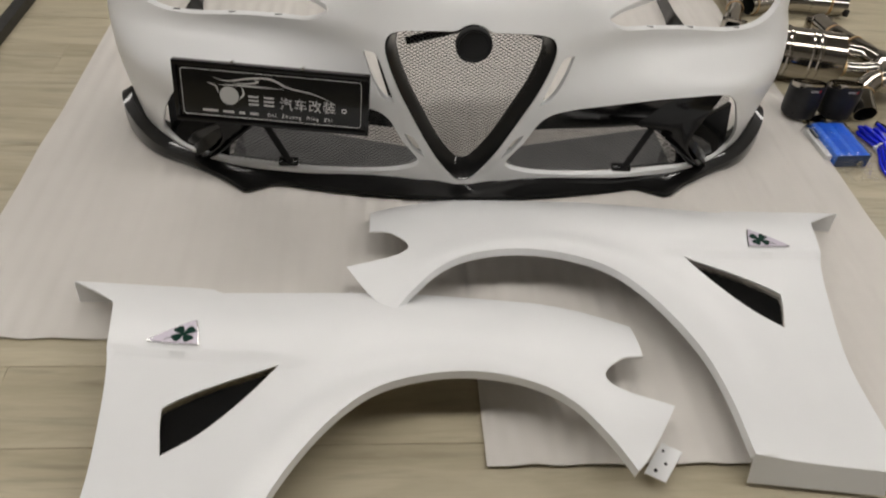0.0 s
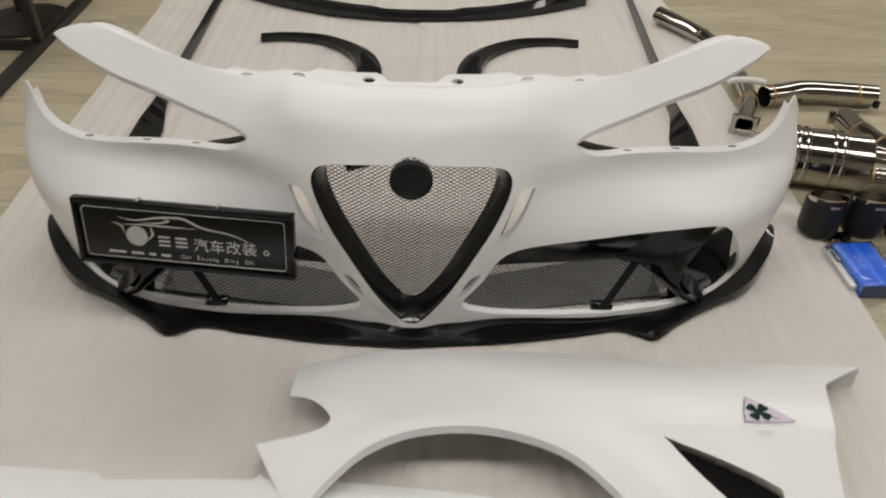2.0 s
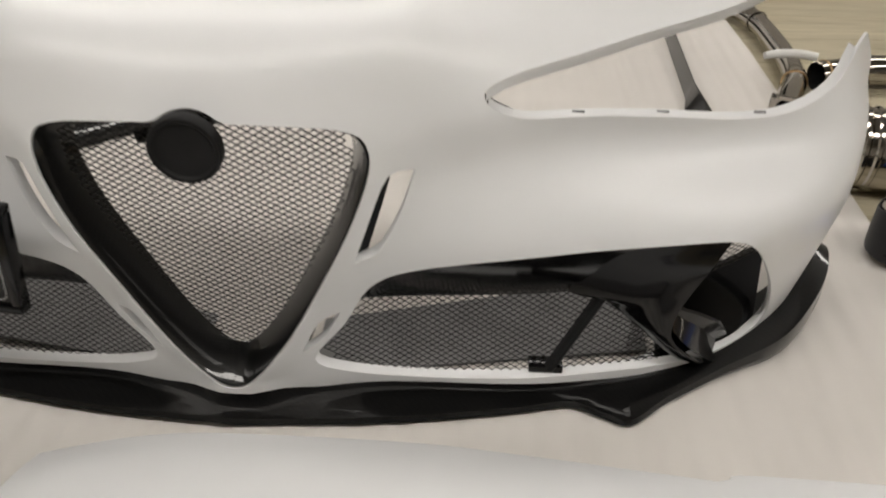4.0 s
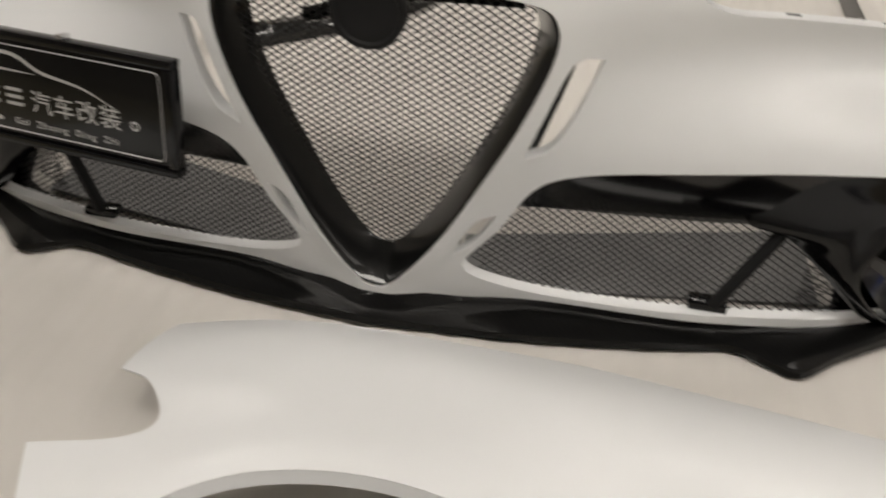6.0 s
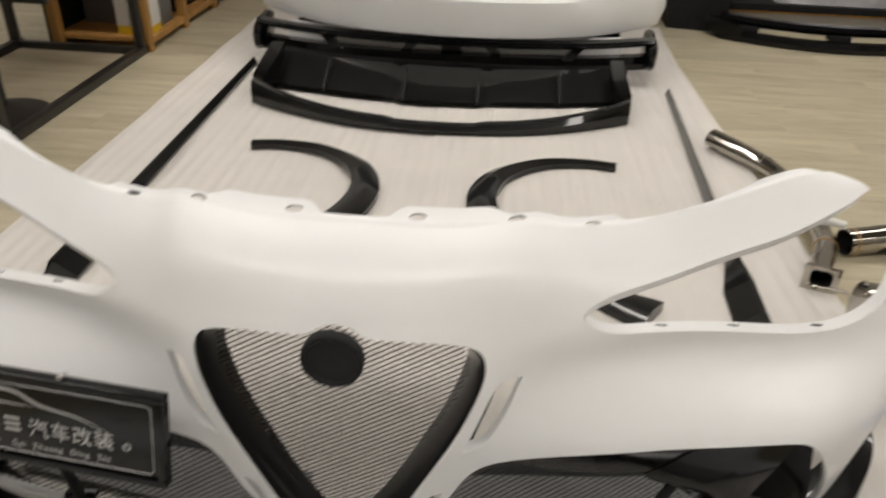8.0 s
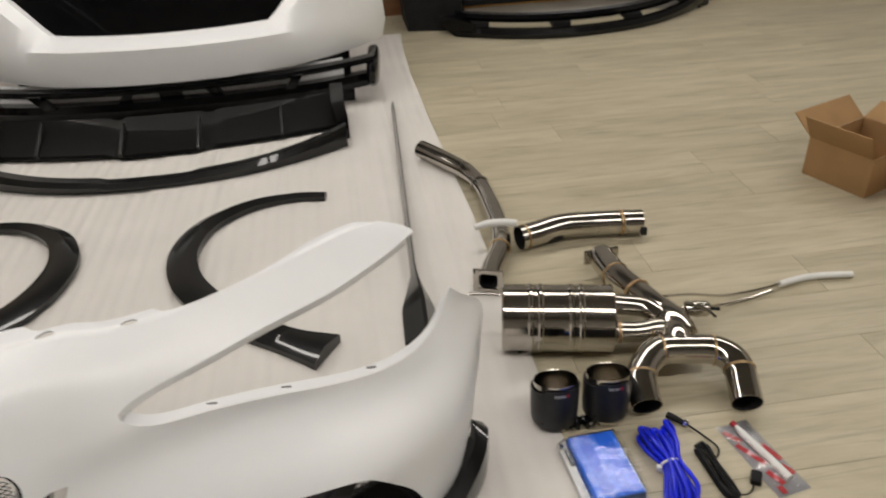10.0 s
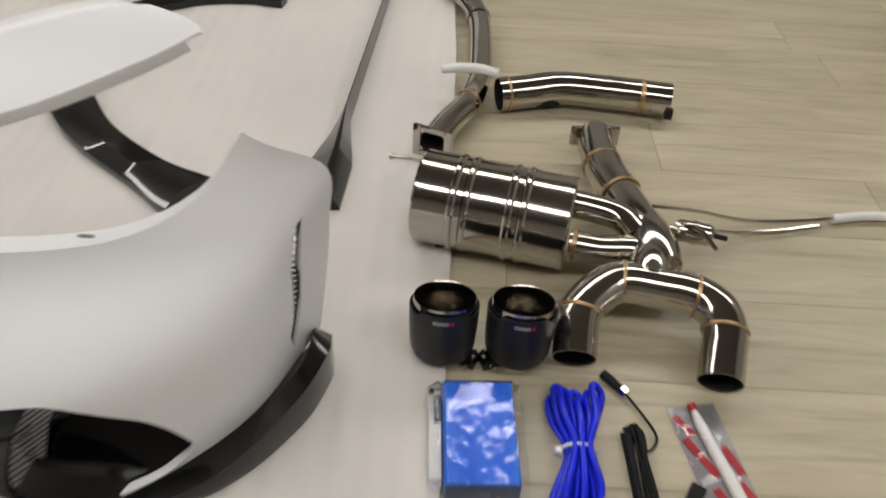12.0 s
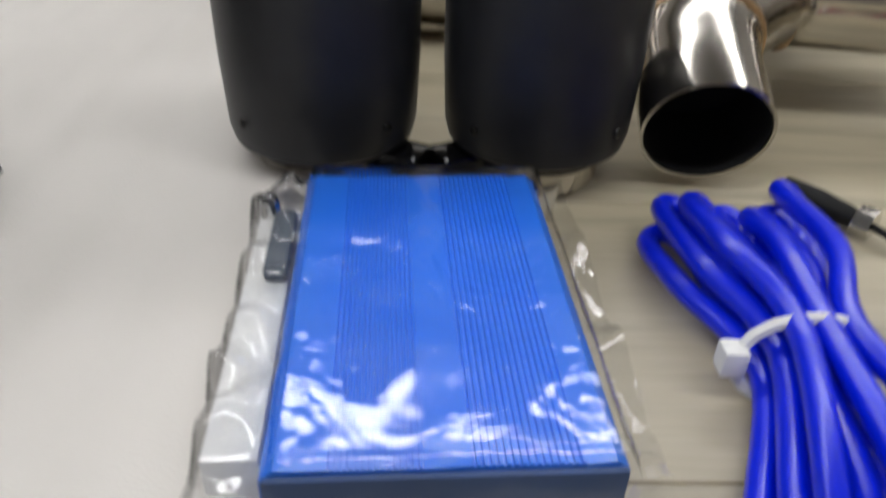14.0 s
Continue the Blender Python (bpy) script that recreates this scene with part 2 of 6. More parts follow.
def thing(name, label, category, group="", kind="", m=None):
    e = new(name)
    e.empty_display_size = 0.05
    if m:
        e.matrix_basis = m
    return tagged(e, label, category, group, kind)


def box_bm(bm, lo, hi, bevel=0.0, m=None):
    r = bmesh.ops.create_cube(bm, size=1)
    c = [(a + b) / 2 for a, b in zip(lo, hi)]
    s = [abs(b - a) for a, b in zip(lo, hi)]
    for v in r["verts"]:
        v.co = Vector((v.co.x * s[0] + c[0], v.co.y * s[1] + c[1], v.co.z * s[2] + c[2]))
    if bevel:
        es = list({e for v in r["verts"] for e in v.link_edges})
        out = bmesh.ops.bevel(bm, geom=es, offset=bevel, segments=2, affect="EDGES", profile=0.6)
        vs = {v for f in out["faces"] for v in f.verts} | {v for v in r["verts"] if v.is_valid}
    else:
        vs = set(r["verts"])
    if m:
        for v in vs:
            v.co = m @ v.co
    return vs


def box(name, lo, hi, material, parent=None, label="", bevel=0.003, m=None):
    bm = bmesh.new()
    box_bm(bm, lo, hi, bevel, m)
    return part(name, bm, material, parent, label)


def crom(pts, n):
    """Points along a smooth curve through pts, n a span."""
    P = [Vector(p) for p in pts]
    P = [2 * P[0] - P[1]] + P + [2 * P[-1] - P[-2]]
    out = []
    for i in range(1, len(P) - 2):
        a, b, c, d = P[i - 1:i + 3]
        for k in range(n):
            f = k / n
            out.append(0.5 * ((2 * b) + (c - a) * f + (2 * a - 5 * b + 4 * c - d) * f * f + (3 * b - a - 3 * c + d) * f ** 3))
    out.append(P[-2])
    return out


def tube_bm(bm, pts, r, seg=16, n=6, wall=0.0, cap=True, smooth_path=True):
    """A round tube along pts; r a number or one for each point; wall > 0 leaves the ends open."""
    path = crom(pts, n) if smooth_path else [Vector(p) for p in pts]
    if isinstance(r, (int, float)):
        rs = [r] * len(path)
    else:
        rs = []
        for i in range(len(path)):
            t = i / (len(path) - 1) * (len(r) - 1)
            k = min(int(t), len(r) - 2)
            rs.append(r[k] + (r[k + 1] - r[k]) * (t - k))
    tang = [(path[min(i + 1, len(path) - 1)] - path[max(i - 1, 0)]).normalized() for i in range(len(path))]
    up = Vector((0, 0, 1)) if abs(tang[0].z) < 0.9 else Vector((0, 1, 0))
    side = tang[0].cross(up).normalized()
    rings, inner = [], []
    for p, t, q in zip(path, tang, rs):
        side = (side - t * side.dot(t)).normalized()
        nor = side.cross(t)
        ring = lambda rad: [bm.verts.new(p + (side * math.cos(a) + nor * math.sin(a)) * rad) for a in (2 * math.pi * k / seg for k in range(seg))]
        rings.append(ring(q))
        if wall:
            inner.append(ring(q - wall))
    for a, b in zip(rings, rings[1:]):
        for k in range(seg):
            bm.faces.new((a[k], a[(k + 1) % seg], b[(k + 1) % seg], b[k]))
    if wall:
        for a, b in zip(inner, inner[1:]):
            for k in range(seg):
                bm.faces.new((a[k], b[k], b[(k + 1) % seg], a[(k + 1) % seg]))
        for a, b in ((rings[0], inner[0]), (rings[-1], inner[-1])):
            for k in range(seg):
                bm.faces.new((a[k], a[(k + 1) % seg], b[(k + 1) % seg], b[k]))
    elif cap:
        bm.faces.new(rings[0])
        bm.faces.new(list(reversed(rings[-1])))


def tube(name, pts, r, material, parent=None, label="", **kw):
    bm = bmesh.new()
    tube_bm(bm, pts, r, **kw)
    return part(name, bm, material, parent, label)


def lathe(name, profile, material, parent=None, label="", seg=40, m=None, angle=35):
    """profile: (radius, z) from bottom to top."""
    verts, faces = [], []
    for r, z in profile:
        for k in range(seg):
            a = 2 * math.pi * k / seg
            v = Vector((r * math.cos(a), r * math.sin(a), z))
            verts.append(m @ v if m else v)
    for j in range(len(profile) - 1):
        for k in range(seg):
            faces.append((j * seg + k, j * seg + (k + 1) % seg, (j + 1) * seg + (k + 1) % seg, (j + 1) * seg + k))
    return obj(name, verts, faces, material, parent, label, angle=angle)


def loft(name, sections, material, parent=None, label="", closed=True, caps=True, angle=35):
    """Sections: rings of equally many points."""
    n = len(sections[0])
    verts = [p for s in sections for p in s]
    faces = []
    for j in range(len(sections) - 1):
        for k in range(n if closed else n - 1):
            faces.append((j * n + k, j * n + (k + 1) % n, (j + 1) * n + (k + 1) % n, (j + 1) * n + k))
    if closed and caps:
        faces.append(tuple(reversed(range(n))))
        faces.append(tuple(range((len(sections) - 1) * n, len(sections) * n)))
    bm = bmesh.new()
    vs = [bm.verts.new(v) for v in verts]
    for f in faces:
        bm.faces.new([vs[i] for i in f])
    return part(name, bm, material, parent, label, angle=angle)


def inside(p, poly):
    x, y = p
    hit = False
    j = len(poly) - 1
    for i in range(len(poly)):
        xi, yi = poly[i]
        xj, yj = poly[j]
        if (yi > y) != (yj > y) and x < (xj - xi) * (y - yi) / (yj - yi) + xi:
            hit = not hit
        j = i
    return hit


def round_poly(poly, n=4, sharp=()):
    """A smooth closed outline through poly; corners whose index is in sharp stay."""
    m = len(poly)
    P = [Vector((*p, 0)) for p in poly]
    out = []
    for i in range(m):
        b, c = P[i], P[(i + 1) % m]
        a = P[i - 1] if i not in sharp else 2 * b - c
        d = P[(i + 2) % m] if (i + 1) % m not in sharp else 2 * c - b
        if i in sharp and (i + 1) % m in sharp:
            out += [b.lerp(c, k / n) for k in range(n)]
            continue
        for k in range(n):
            f = k / n
            out.append(0.5 * ((2 * b) + (c - a) * f + (2 * a - 5 * b + 4 * c - d) * f * f + (3 * b - a - 3 * c + d) * f ** 3))
    return [(p.x, p.y) for p in out]


def panel(name, outer, holes, step, place, thick, material, parent=None, label="", rim=None, cuts=(), angle=50):
    """A curved sheet: outline and holes in plan coordinates, laid into space by place(u, v), with thickness and edges.
    cuts: outlines that may reach over the border."""
    pts, edges = [], []

    def ring(poly):
        k = len(pts)
        pts.extend(Vector(p) for p in poly)
        edges.extend((k + i, k + (i + 1) % len(poly)) for i in range(len(poly)))

    ring(outer)
    for h in list(holes) + list(cuts):
        ring(h)
    us = [p[0] for p in outer]
    vs = [p[1] for p in outer]
    du, dv = step
    nu, nv = int((max(us) - min(us)) / du), int((max(vs) - min(vs)) / dv)
    allp = np.array([tuple(p) for p in pts])
    for i in range(1, nu):
        for j in range(1, nv):
            p = (min(us) + (i + 0.5 * (j % 2)) * du, min(vs) + j * dv)
            if inside(p, outer) and not any(inside(p, h) for h in list(holes) + list(cuts)):
                d = np.hypot((allp[:, 0] - p[0]) / du, (allp[:, 1] - p[1]) / dv).min()
                if d > 0.55:
                    pts.append(Vector(p))
    vv, ee, ff, *_ = delaunay_2d_cdt(pts, edges, [], 0, 1e-6)
    tri = []
    for f in ff:
        c = (sum(vv[i].x for i in f) / 3, sum(vv[i].y for i in f) / 3)
        if inside(c, outer) and not any(inside(c, h) for h in list(holes) + list(cuts)):
            tri.append(tuple(f))
    used = sorted({i for f in tri for i in f})
    idx = {i: k for k, i in enumerate(used)}
    top = np.array([tuple(place(vv[i].x, vv[i].y)) for i in used])
    tri = np.array([[idx[i] for i in f] for f in tri])
    fn = np.cross(top[tri[:, 1]] - top[tri[:, 0]], top[tri[:, 2]] - top[tri[:, 0]])
    nor = np.zeros_like(top)
    for k in range(3):
        np.add.at(nor, tri[:, k], fn)
    nor /= np.maximum(np.linalg.norm(nor, axis=1, keepdims=True), 1e-12)
    low = top - nor * thick
    n = len(top)
    count = {}
    for f in tri:
        for a, b in ((f[0], f[1]), (f[1], f[2]), (f[2], f[0])):
            count[(a, b)] = 1
    border = [(a, b) for a, b in count if (b, a) not in count]
    faces = [tuple(int(i) for i in f) for f in tri] + [tuple(int(i) + n for i in reversed(f)) for f in tri]
    verts = np.vstack([top, low])
    # rounded edge: a strip bulging half the thickness outwards
    faces += [(int(b), int(a), int(a) + n, int(b) + n) for a, b in border]
    return obj(name, verts.tolist(), faces, material, parent, label, angle=angle)


def lattice(name, poly, place, cell, wire, material, parent=None, label=""):
    """Expanded metal: slanting strands between staggered knots, inside poly."""
    us = [p[0] for p in poly]
    vs = [p[1] for p in poly]
    w, h = cell
    verts, faces = [], []

    def strand(a, b):
        A, B = Vector(place(*a)), Vector(place(*b))
        t = (B - A).normalized()
        s = t.cross(Vector((0, 1, 0)))
        s = s.normalized() * wire
        q = t.cross(s).normalized() * wire * 0.8
        k = len(verts)
        for P in (A, B):
            verts.extend((P + s, P + q, P - s, P - q))
        faces.extend((k + i, k + (i + 1) % 4, k + 4 + (i + 1) % 4, k + 4 + i) for i in range(4))

    for j in range(int((max(vs) - min(vs)) / h * 2) + 2):
        for i in range(int((max(us) - min(us)) / w) + 2):
            a = (min(us) + (i + 0.5 * (j % 2)) * w, min(vs) + j * h / 2)
            for s in (-0.5, 0.5):
                b = (a[0] + s * w, a[1] + h / 2)
                if inside(a, poly) and inside(b, poly):
                    strand(a, b)
    return obj(name, verts, faces, material, parent, label, smooth=False)


def disc_patch(name, pts, normal, thick, material, parent=None, label=""):
    """A thin flat plate with the outline pts."""
    n = Vector(normal).normalized() * thick
    bm = bmesh.new()
    a = [bm.verts.new(Vector(p)) for p in pts]
    b = [bm.verts.new(Vector(p) + n) for p in pts]
    bm.faces.new(b)
    bm.faces.new(list(reversed(a)))
    for i in range(len(a)):
        j = (i + 1) % len(a)
        bm.faces.new((a[i], a[j], b[j], b[i]))
    return part(name, bm, material, parent, label, angle=30)


def words(name, text, size, m, material, parent, spacing=1.0):
    cu = bpy.data.curves.new(name, "FONT")
    cu.body = text
    cu.size = size
    cu.extrude = 0.0004
    cu.space_character = spacing
    tmp = bpy.data.objects.new(name, cu)
    scene.collection.objects.link(tmp)
    me = bpy.data.meshes.new_from_object(tmp.evaluated_get(bpy.context.evaluated_depsgraph_get()))
    bpy.data.objects.remove(tmp)
    me.transform(m)
    me.materials.clear()
    me.materials.append(material)
    ob = new(name, me)
    ob.parent = parent
    return ob


# ---------- room ----------
X0, X1, Y0, Y1 = -3.2, 4.6, -3.6, 4.06


def build_room():
    box("wall_north", (X0 - 0.12, Y1, 0), (X1 + 0.12, Y1 + 0.12, CEILING_Z), WALL, bevel=0)
    box("wall_south", (X0 - 0.12, Y0 - 0.12, 0), (X1 + 0.12, Y0, CEILING_Z), WALL, bevel=0)
    box("wall_west", (X0 - 0.12, Y0, 0), (X0, Y1, CEILING_Z), WALL, bevel=0)
    box("wall_east", (X1, Y0, 0), (X1 + 0.12, Y1, CEILING_Z), WALL, bevel=0)
    for n in ("wall_north", "wall_south", "wall_west", "wall_east"):
        tagged(bpy.data.objects[n], "plain off-white painted room wall", "wall", kind="structure")
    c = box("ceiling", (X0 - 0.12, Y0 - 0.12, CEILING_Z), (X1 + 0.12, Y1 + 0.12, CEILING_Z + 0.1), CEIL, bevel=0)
    tagged(c, "plain unseen showroom ceiling, kept dark to cut bounced light", "ceiling", kind="structure")
    b = box("baseboard", (X0, Y1 - 0.014, 0), (X1, Y1 - 0.002, 0.11), BASEB, bevel=0.002)
    tagged(b, "brown wooden baseboard along the far wall", "baseboard", kind="structure")


def build_lamps():
    first = None
    for x in (-1.85, 0.7, 3.25):
        for y in (-0.7, 2.45):
            e = thing("ceiling_lamp", "long white ceiling lamp with a lit diffuser", "ceiling lamp", "lamps on the ceiling", m=pose(x, y, CEILING_Z))
            box("housing", (-1.25, -0.17, -0.05), (1.25, 0.17, -0.002), PLASTIC_W, e, "white metal lamp housing")
            box("diffuser", (-1.22, -0.15, -0.056), (1.22, 0.15, -0.0505), LIT, e, "glowing white diffuser", bevel=0)
            la = bpy.data.lights.new("lamp_light", "AREA")
            la.shape, la.size, la.size_y, la.energy, la.color = "RECTANGLE", 2.44, 0.30, LAMP_W, LAMP_COLOUR
            lo = new("lamp_light", la)
            lo.matrix_basis = pose(x, y, CEILING_Z - 0.062)


build_room()
build_lamps()


# ---------- foam sheets on the floor ----------
def foam_sheet(name, x0, x1, y0, y1, z):
    rnd = random.Random(int(x0 * 100) + 7)
    outer = []
    n = 24
    wob = lambda: rnd.uniform(-0.004, 0.004)
    for k in range(n):
        outer.append((x0 + (x1 - x0) * k / n, y0 + wob()))
    for k in range(n):
        outer.append((x1 + 0.035 * math.sin(k * 0.25) * (k / n) + wob(), y0 + (y1 - y0) * k / n))
    for k in range(n):
        outer.append((x1 + (x0 - x1) * k / n, y1 + wob()))
    for k in range(n):
        outer.append((x0 + wob(), y1 + (y0 - y1) * k / n))
    place = lambda u, v: (u, v, z + 0.0025 + 0.0022 * noise.noise((u * 5, v * 1.2, 3)) + 0.0011 * math.sin(u * 95 + 3 * noise.noise((u * 1.5, v * 0.8, 0))))
    ob = panel(name, outer, [], (0.0125, 0.12), place, 0.0015, FOAM)
    return tagged(ob, "thin white packing foam sheet laid over the floor", "foam sheet", "foam sheets on the floor")


foam_sheet("foam_sheet", -1.13, 0.004, -0.49, 3.6, 0.004)
foam_sheet("foam_sheet", -0.006, 1.10, -0.805, 3.6, 0.0085)

# ---------- front bumper ----------
ROW_BOTTOM = [(0, .004, .052), (.2, .036, .054), (.45, .052, .05), (.68, .115, .044), (.84, .24, .055), (.915, .41, .08)]
ROW_INTAKE = [(0, .004, .16), (.2, .04, .16), (.45, .065, .16), (.69, .115, .17), (.86, .235, .18), (.93, .42, .19)]
ROW_MIDDLE = [(0, .008, .28), (.2, .035, .28), (.45, .062, .28), (.69, .101, .28), (.865, .225, .28), (.938, .42, .28)]
ROW_CHEEK = [(0, .012, .38), (.2, .046, .38), (.45, .140, .375), (.69, .196, .365), (.868, .278, .365), (.938, .42, .366)]
ROW_LAMP = [(0, .025, .46), (.2, .06, .455), (.44, .145, .445), (.64, .204, .44), (.79, .28, .452), (.862, .33, .478)]
ROW_NOSE = [(0, .09, .535), (.2, .11, .53), (.42, .20, .51), (.60, .30, .522), (.74, .375, .542), (.812, .412, .55)]
ROW_HOOD = [(0, .196, .562), (.2, .212, .558), (.39, .262, .556), (.55, .335, .567), (.69, .418, .578), (.78, .452, .565)]
NET = [[Vector(p) for p in row] for row in (ROW_BOTTOM, ROW_INTAKE, ROW_MIDDLE, ROW_CHEEK, ROW_LAMP, ROW_NOSE, ROW_HOOD)]


def spline(P, t):
    n = len(P)
    i = max(0, min(int(math.floor(t)), n - 2))
    f = t - i
    g = lambda k: P[k] if 0 <= k < n else (2 * P[0] - P[1] if k < 0 else 2 * P[-1] - P[-2])
    a, b, c, d = g(i - 1), g(i), g(i + 1), g(i + 2)
    return 0.5 * ((2 * b) + (c - a) * f + (2 * a - 5 * b + 4 * c - d) * f * f + (3 * b - a - 3 * c + d) * f ** 3)


V_HALF = [(1.0, 3.6), (0.99, 3.0), (0.81, 2.05), (0.46, 0.95), (0.16, 0.25)]


def skin(u, v):
    """The bumper's outer face: u from the middle outwards (negative to the other side), v from the sill up."""
    s = -1 if u < 0 else 1
    a = abs(u)
    p = spline([spline([Vector((-r[1].x, r[1].y, r[1].z))] + r, a + 1) for r in NET], v)
    # raised rim round the shield grille
    if v < 4.2 and a < 1.6:
        edge = None
        for (u0, v0), (u1, v1) in zip(V_HALF, V_HALF[1:]):
            if v1 <= v <= v0:
                edge = u1 + (u0 - u1) * (v - v1) / (v0 - v1)
        if edge is None:
            edge = 1.0 if v > 3 else 0.12
        d = a - edge
        p.y -= 0.012 * math.exp(-(max(d, 0) / 0.16) ** 2) * min(1, max(0, (4.2 - v) / 1.2))
    if v > 5.78:
        p.z -= 0.005 * min(1, (v - 5.78) / 0.07)
    # soft fold from the shield corner to the bonnet line
    if v > 3.9:
        d = (a - (1.0 + 0.32 * (v - 3.9) / 2.1)) / 0.17
        p.z += 0.012 * math.exp(-d * d if d > 0 else -(d / 2.4) ** 2) * min(1, (v - 3.9) / 0.6)
    p.x *= s
    return p


def mirrored(poly):
    return [(-u, v) for u, v in reversed(poly)]


def build_bumper():
    e = thing("front_bumper", "white primed sports car front bumper shell standing on foam", "car bumper")
    shield = round_poly([(0, .1), (.16, .25), (.46, .95), (.81, 2.05), (.99, 3.0), (1.0, 3.6), (.86, 3.88), (.4, 4.0), (.22, 4.03), (.1, 4.16), (0, 4.2),
                         (-.1, 4.16), (-.22, 4.03), (-.4, 4.0), (-.86, 3.88), (-1.0, 3.6), (-.99, 3.0), (-.81, 2.05), (-.46, .95), (-.16, .25)], 4)
    intake = round_poly([(.58, .43), (.80, .98), (.97, 1.5), (1.22, 1.73), (1.75, 1.87), (2.4, 1.97), (2.87, 1.97), (3.07, 1.78), (3.28, 1.2),
                         (3.5, .55), (3.56, .22), (3.36, .03), (2.9, .02), (2.4, .03), (1.8, .0), (1.2, -.01), (.82, .12)], 4)
    slot = round_poly([(1.23, 3.1), (1.1, 3.08), (1.0, 2.5), (.9, 1.9), (1.04, 2.03), (1.16, 2.55)], 3, sharp=(0, 3))
    slit = round_poly([(.5, .6), (.64, 1.08), (.78, 1.18), (.66, .8)], 3, sharp=(0, 2))
    vent = [(4.55, 2.7), (4.43, 2.66), (4.42, .70), (4.53, .38)]
    vent = [(vent[i][0] + (vent[(i + 1) % 4][0] - vent[i][0]) * k / 6, vent[i][1] + (vent[(i + 1) % 4][1] - vent[i][1]) * k / 6) for i in range(4) for k in range(6)]
    vent = [(u + 0.05 * math.sin(math.pi * min(1, max(0, (v - 0.38) / 2.32))), v) for u, v in vent]
    lamp = [(1.58, 4.07), (1.75, 3.76), (2.05, 3.68), (2.55, 3.6), (3.1, 3.42), (3.5, 3.44), (4.3, 3.74), (5.3, 4.02), (5.3, 5.02), (4.58, 4.9), (3.9, 4.82), (3.3, 4.76),
            (2.5, 4.73), (1.88, 4.55), (1.6, 4.32)]
    lamp = round_poly(lamp, 5, sharp=(7, 8))
    outer = []
    N = 90
    for k in range(N):
        u = -5 + 10 * k / N
        outer.append((u, -0.10 * max(0.0, min(1.0, (abs(u) - 0.25) / 0.35))))
    for k in range(40):
        outer.append((5.0, -0.1 + 6.1 * k / 40))

    def crest(u):
        a = abs(u)
        top = 6.0
        if a < 0.24:
            top = 5.96
        elif a < 0.34:
            top = 5.96 + 0.24 * (a - 0.24) / 0.1
        elif a < 0.98:
            top = 6.2
        elif a < 1.1:
            top = 6.2 - 0.2 * (a - 0.98) / 0.12
        if a > 1.95:
            top = 5.9 - 0.12 * min(1, (a - 1.95) / 0.3) + 0.22 * max(0, min(1, (a - 2.6) / 0.9))
        if a > 4.1:
            top = top - (a - 4.1) ** 2 * 1.15
        return top

    N2 = 160
    for k in range(N2):
        u = 5 - 10 * k / N2
        outer.append((u, crest(u)))
    for k in range(40):
        outer.append((-5.0, -0.1 + (crest(5) + 0.1) * (1 - k / 40)))
    outer = [(u, min(v, crest(u))) for u, v in outer]
    clean = [outer[0]]
    for p in outer[1:]:
        if abs(p[0] - clean[-1][0]) + abs(p[1] - clean[-1][1]) > 1e-4:
            clean.append(p)
    bolt = lambda cu, cv: [(cu + 0.065 * math.cos(a), cv + 0.075 * math.sin(a)) for a in (2 * math.pi * k / 12 for k in range(12))]
    holes = [shield]
    for s in (lambda q: q, mirrored):
        holes += [s(intake), s(slot), s(slit), s(vent), s(bolt(.45, 6.0)), s(bolt(1.17, 5.88)), s(bolt(1.74, 5.83))]
    panel("shell", clean, holes, (0.075, 0.075), skin, 0.0045, WHITE, e, "satin white primed shell", cuts=[lamp, mirrored(lamp)])

    # turned-in lips round the openings
    def lip(poly, push, material, label):
        rows = []
        for u, v in list(poly) + [poly[0]]:
            p = skin(u, v)
            q = p + Vector((push[0] * (1 if u > 0 else -1), push[1], push[2]))
            rows.append([p + Vector((0, 0.001, 0)), p.lerp(q, 0.4) + Vector((0, 0, -0.0006)), q, q + Vector((0, 0.001, 0.002)), p + Vector((0, 0.004, 0.0015))])
        loft("opening_lip", rows, material, e, label, caps=False, angle=50)

    for s in (lambda q: q, mirrored):
        lip(s(intake), (0, 0.016, 0.0), WHITE, "rolled white edge")
        lip(s(slot), (0, 0.018, 0.0), WHITE, "rolled white edge")
        lip(s(slit), (0, 0.014, 0.0), WHITE, "rolled white edge")
        # this lip is black to paint the shadow line inside the vent
        lip(s(vent), (-0.007, 0.002, 0.0), MATT_BLACK, "vent edge blackened for its shadow line")

    # flanges of the headlight openings: a ledge behind the lower rim, a turned-down edge above
    for s in (lambda q: q, mirrored):
        low = [p for p in s(lamp) if p[1] < 4.1 and abs(p[0]) < 4.75]
        top = [p for p in s(lamp) if p[1] >= 4.1 and abs(p[0]) < 4.75]
        for line, dy, dz in ((low, 0.030, -0.004), (top, 0.010, -0.016)):
            line = sorted(line, key=lambda p: abs(p[0]))
            rows = []
            for u, v in line:
                p = skin(u, v)
                q = p + Vector((0, dy, dz))
                rows.append([p + Vector((0, 0.002, -0.001)), q, q + Vector((0, 0, -0.003)), p + Vector((0, 0.002, -0.005))])
            loft("lamp_flange", rows, WHITE, e, "white headlight flange")

    # shield grille: black ring, wire mesh, round emblem seat
    def back(u, v, d):
        p = skin(u, v)
        return Vector((p.x, p.y + d, p.z))

    c = (0, 2.55)
    ring = []
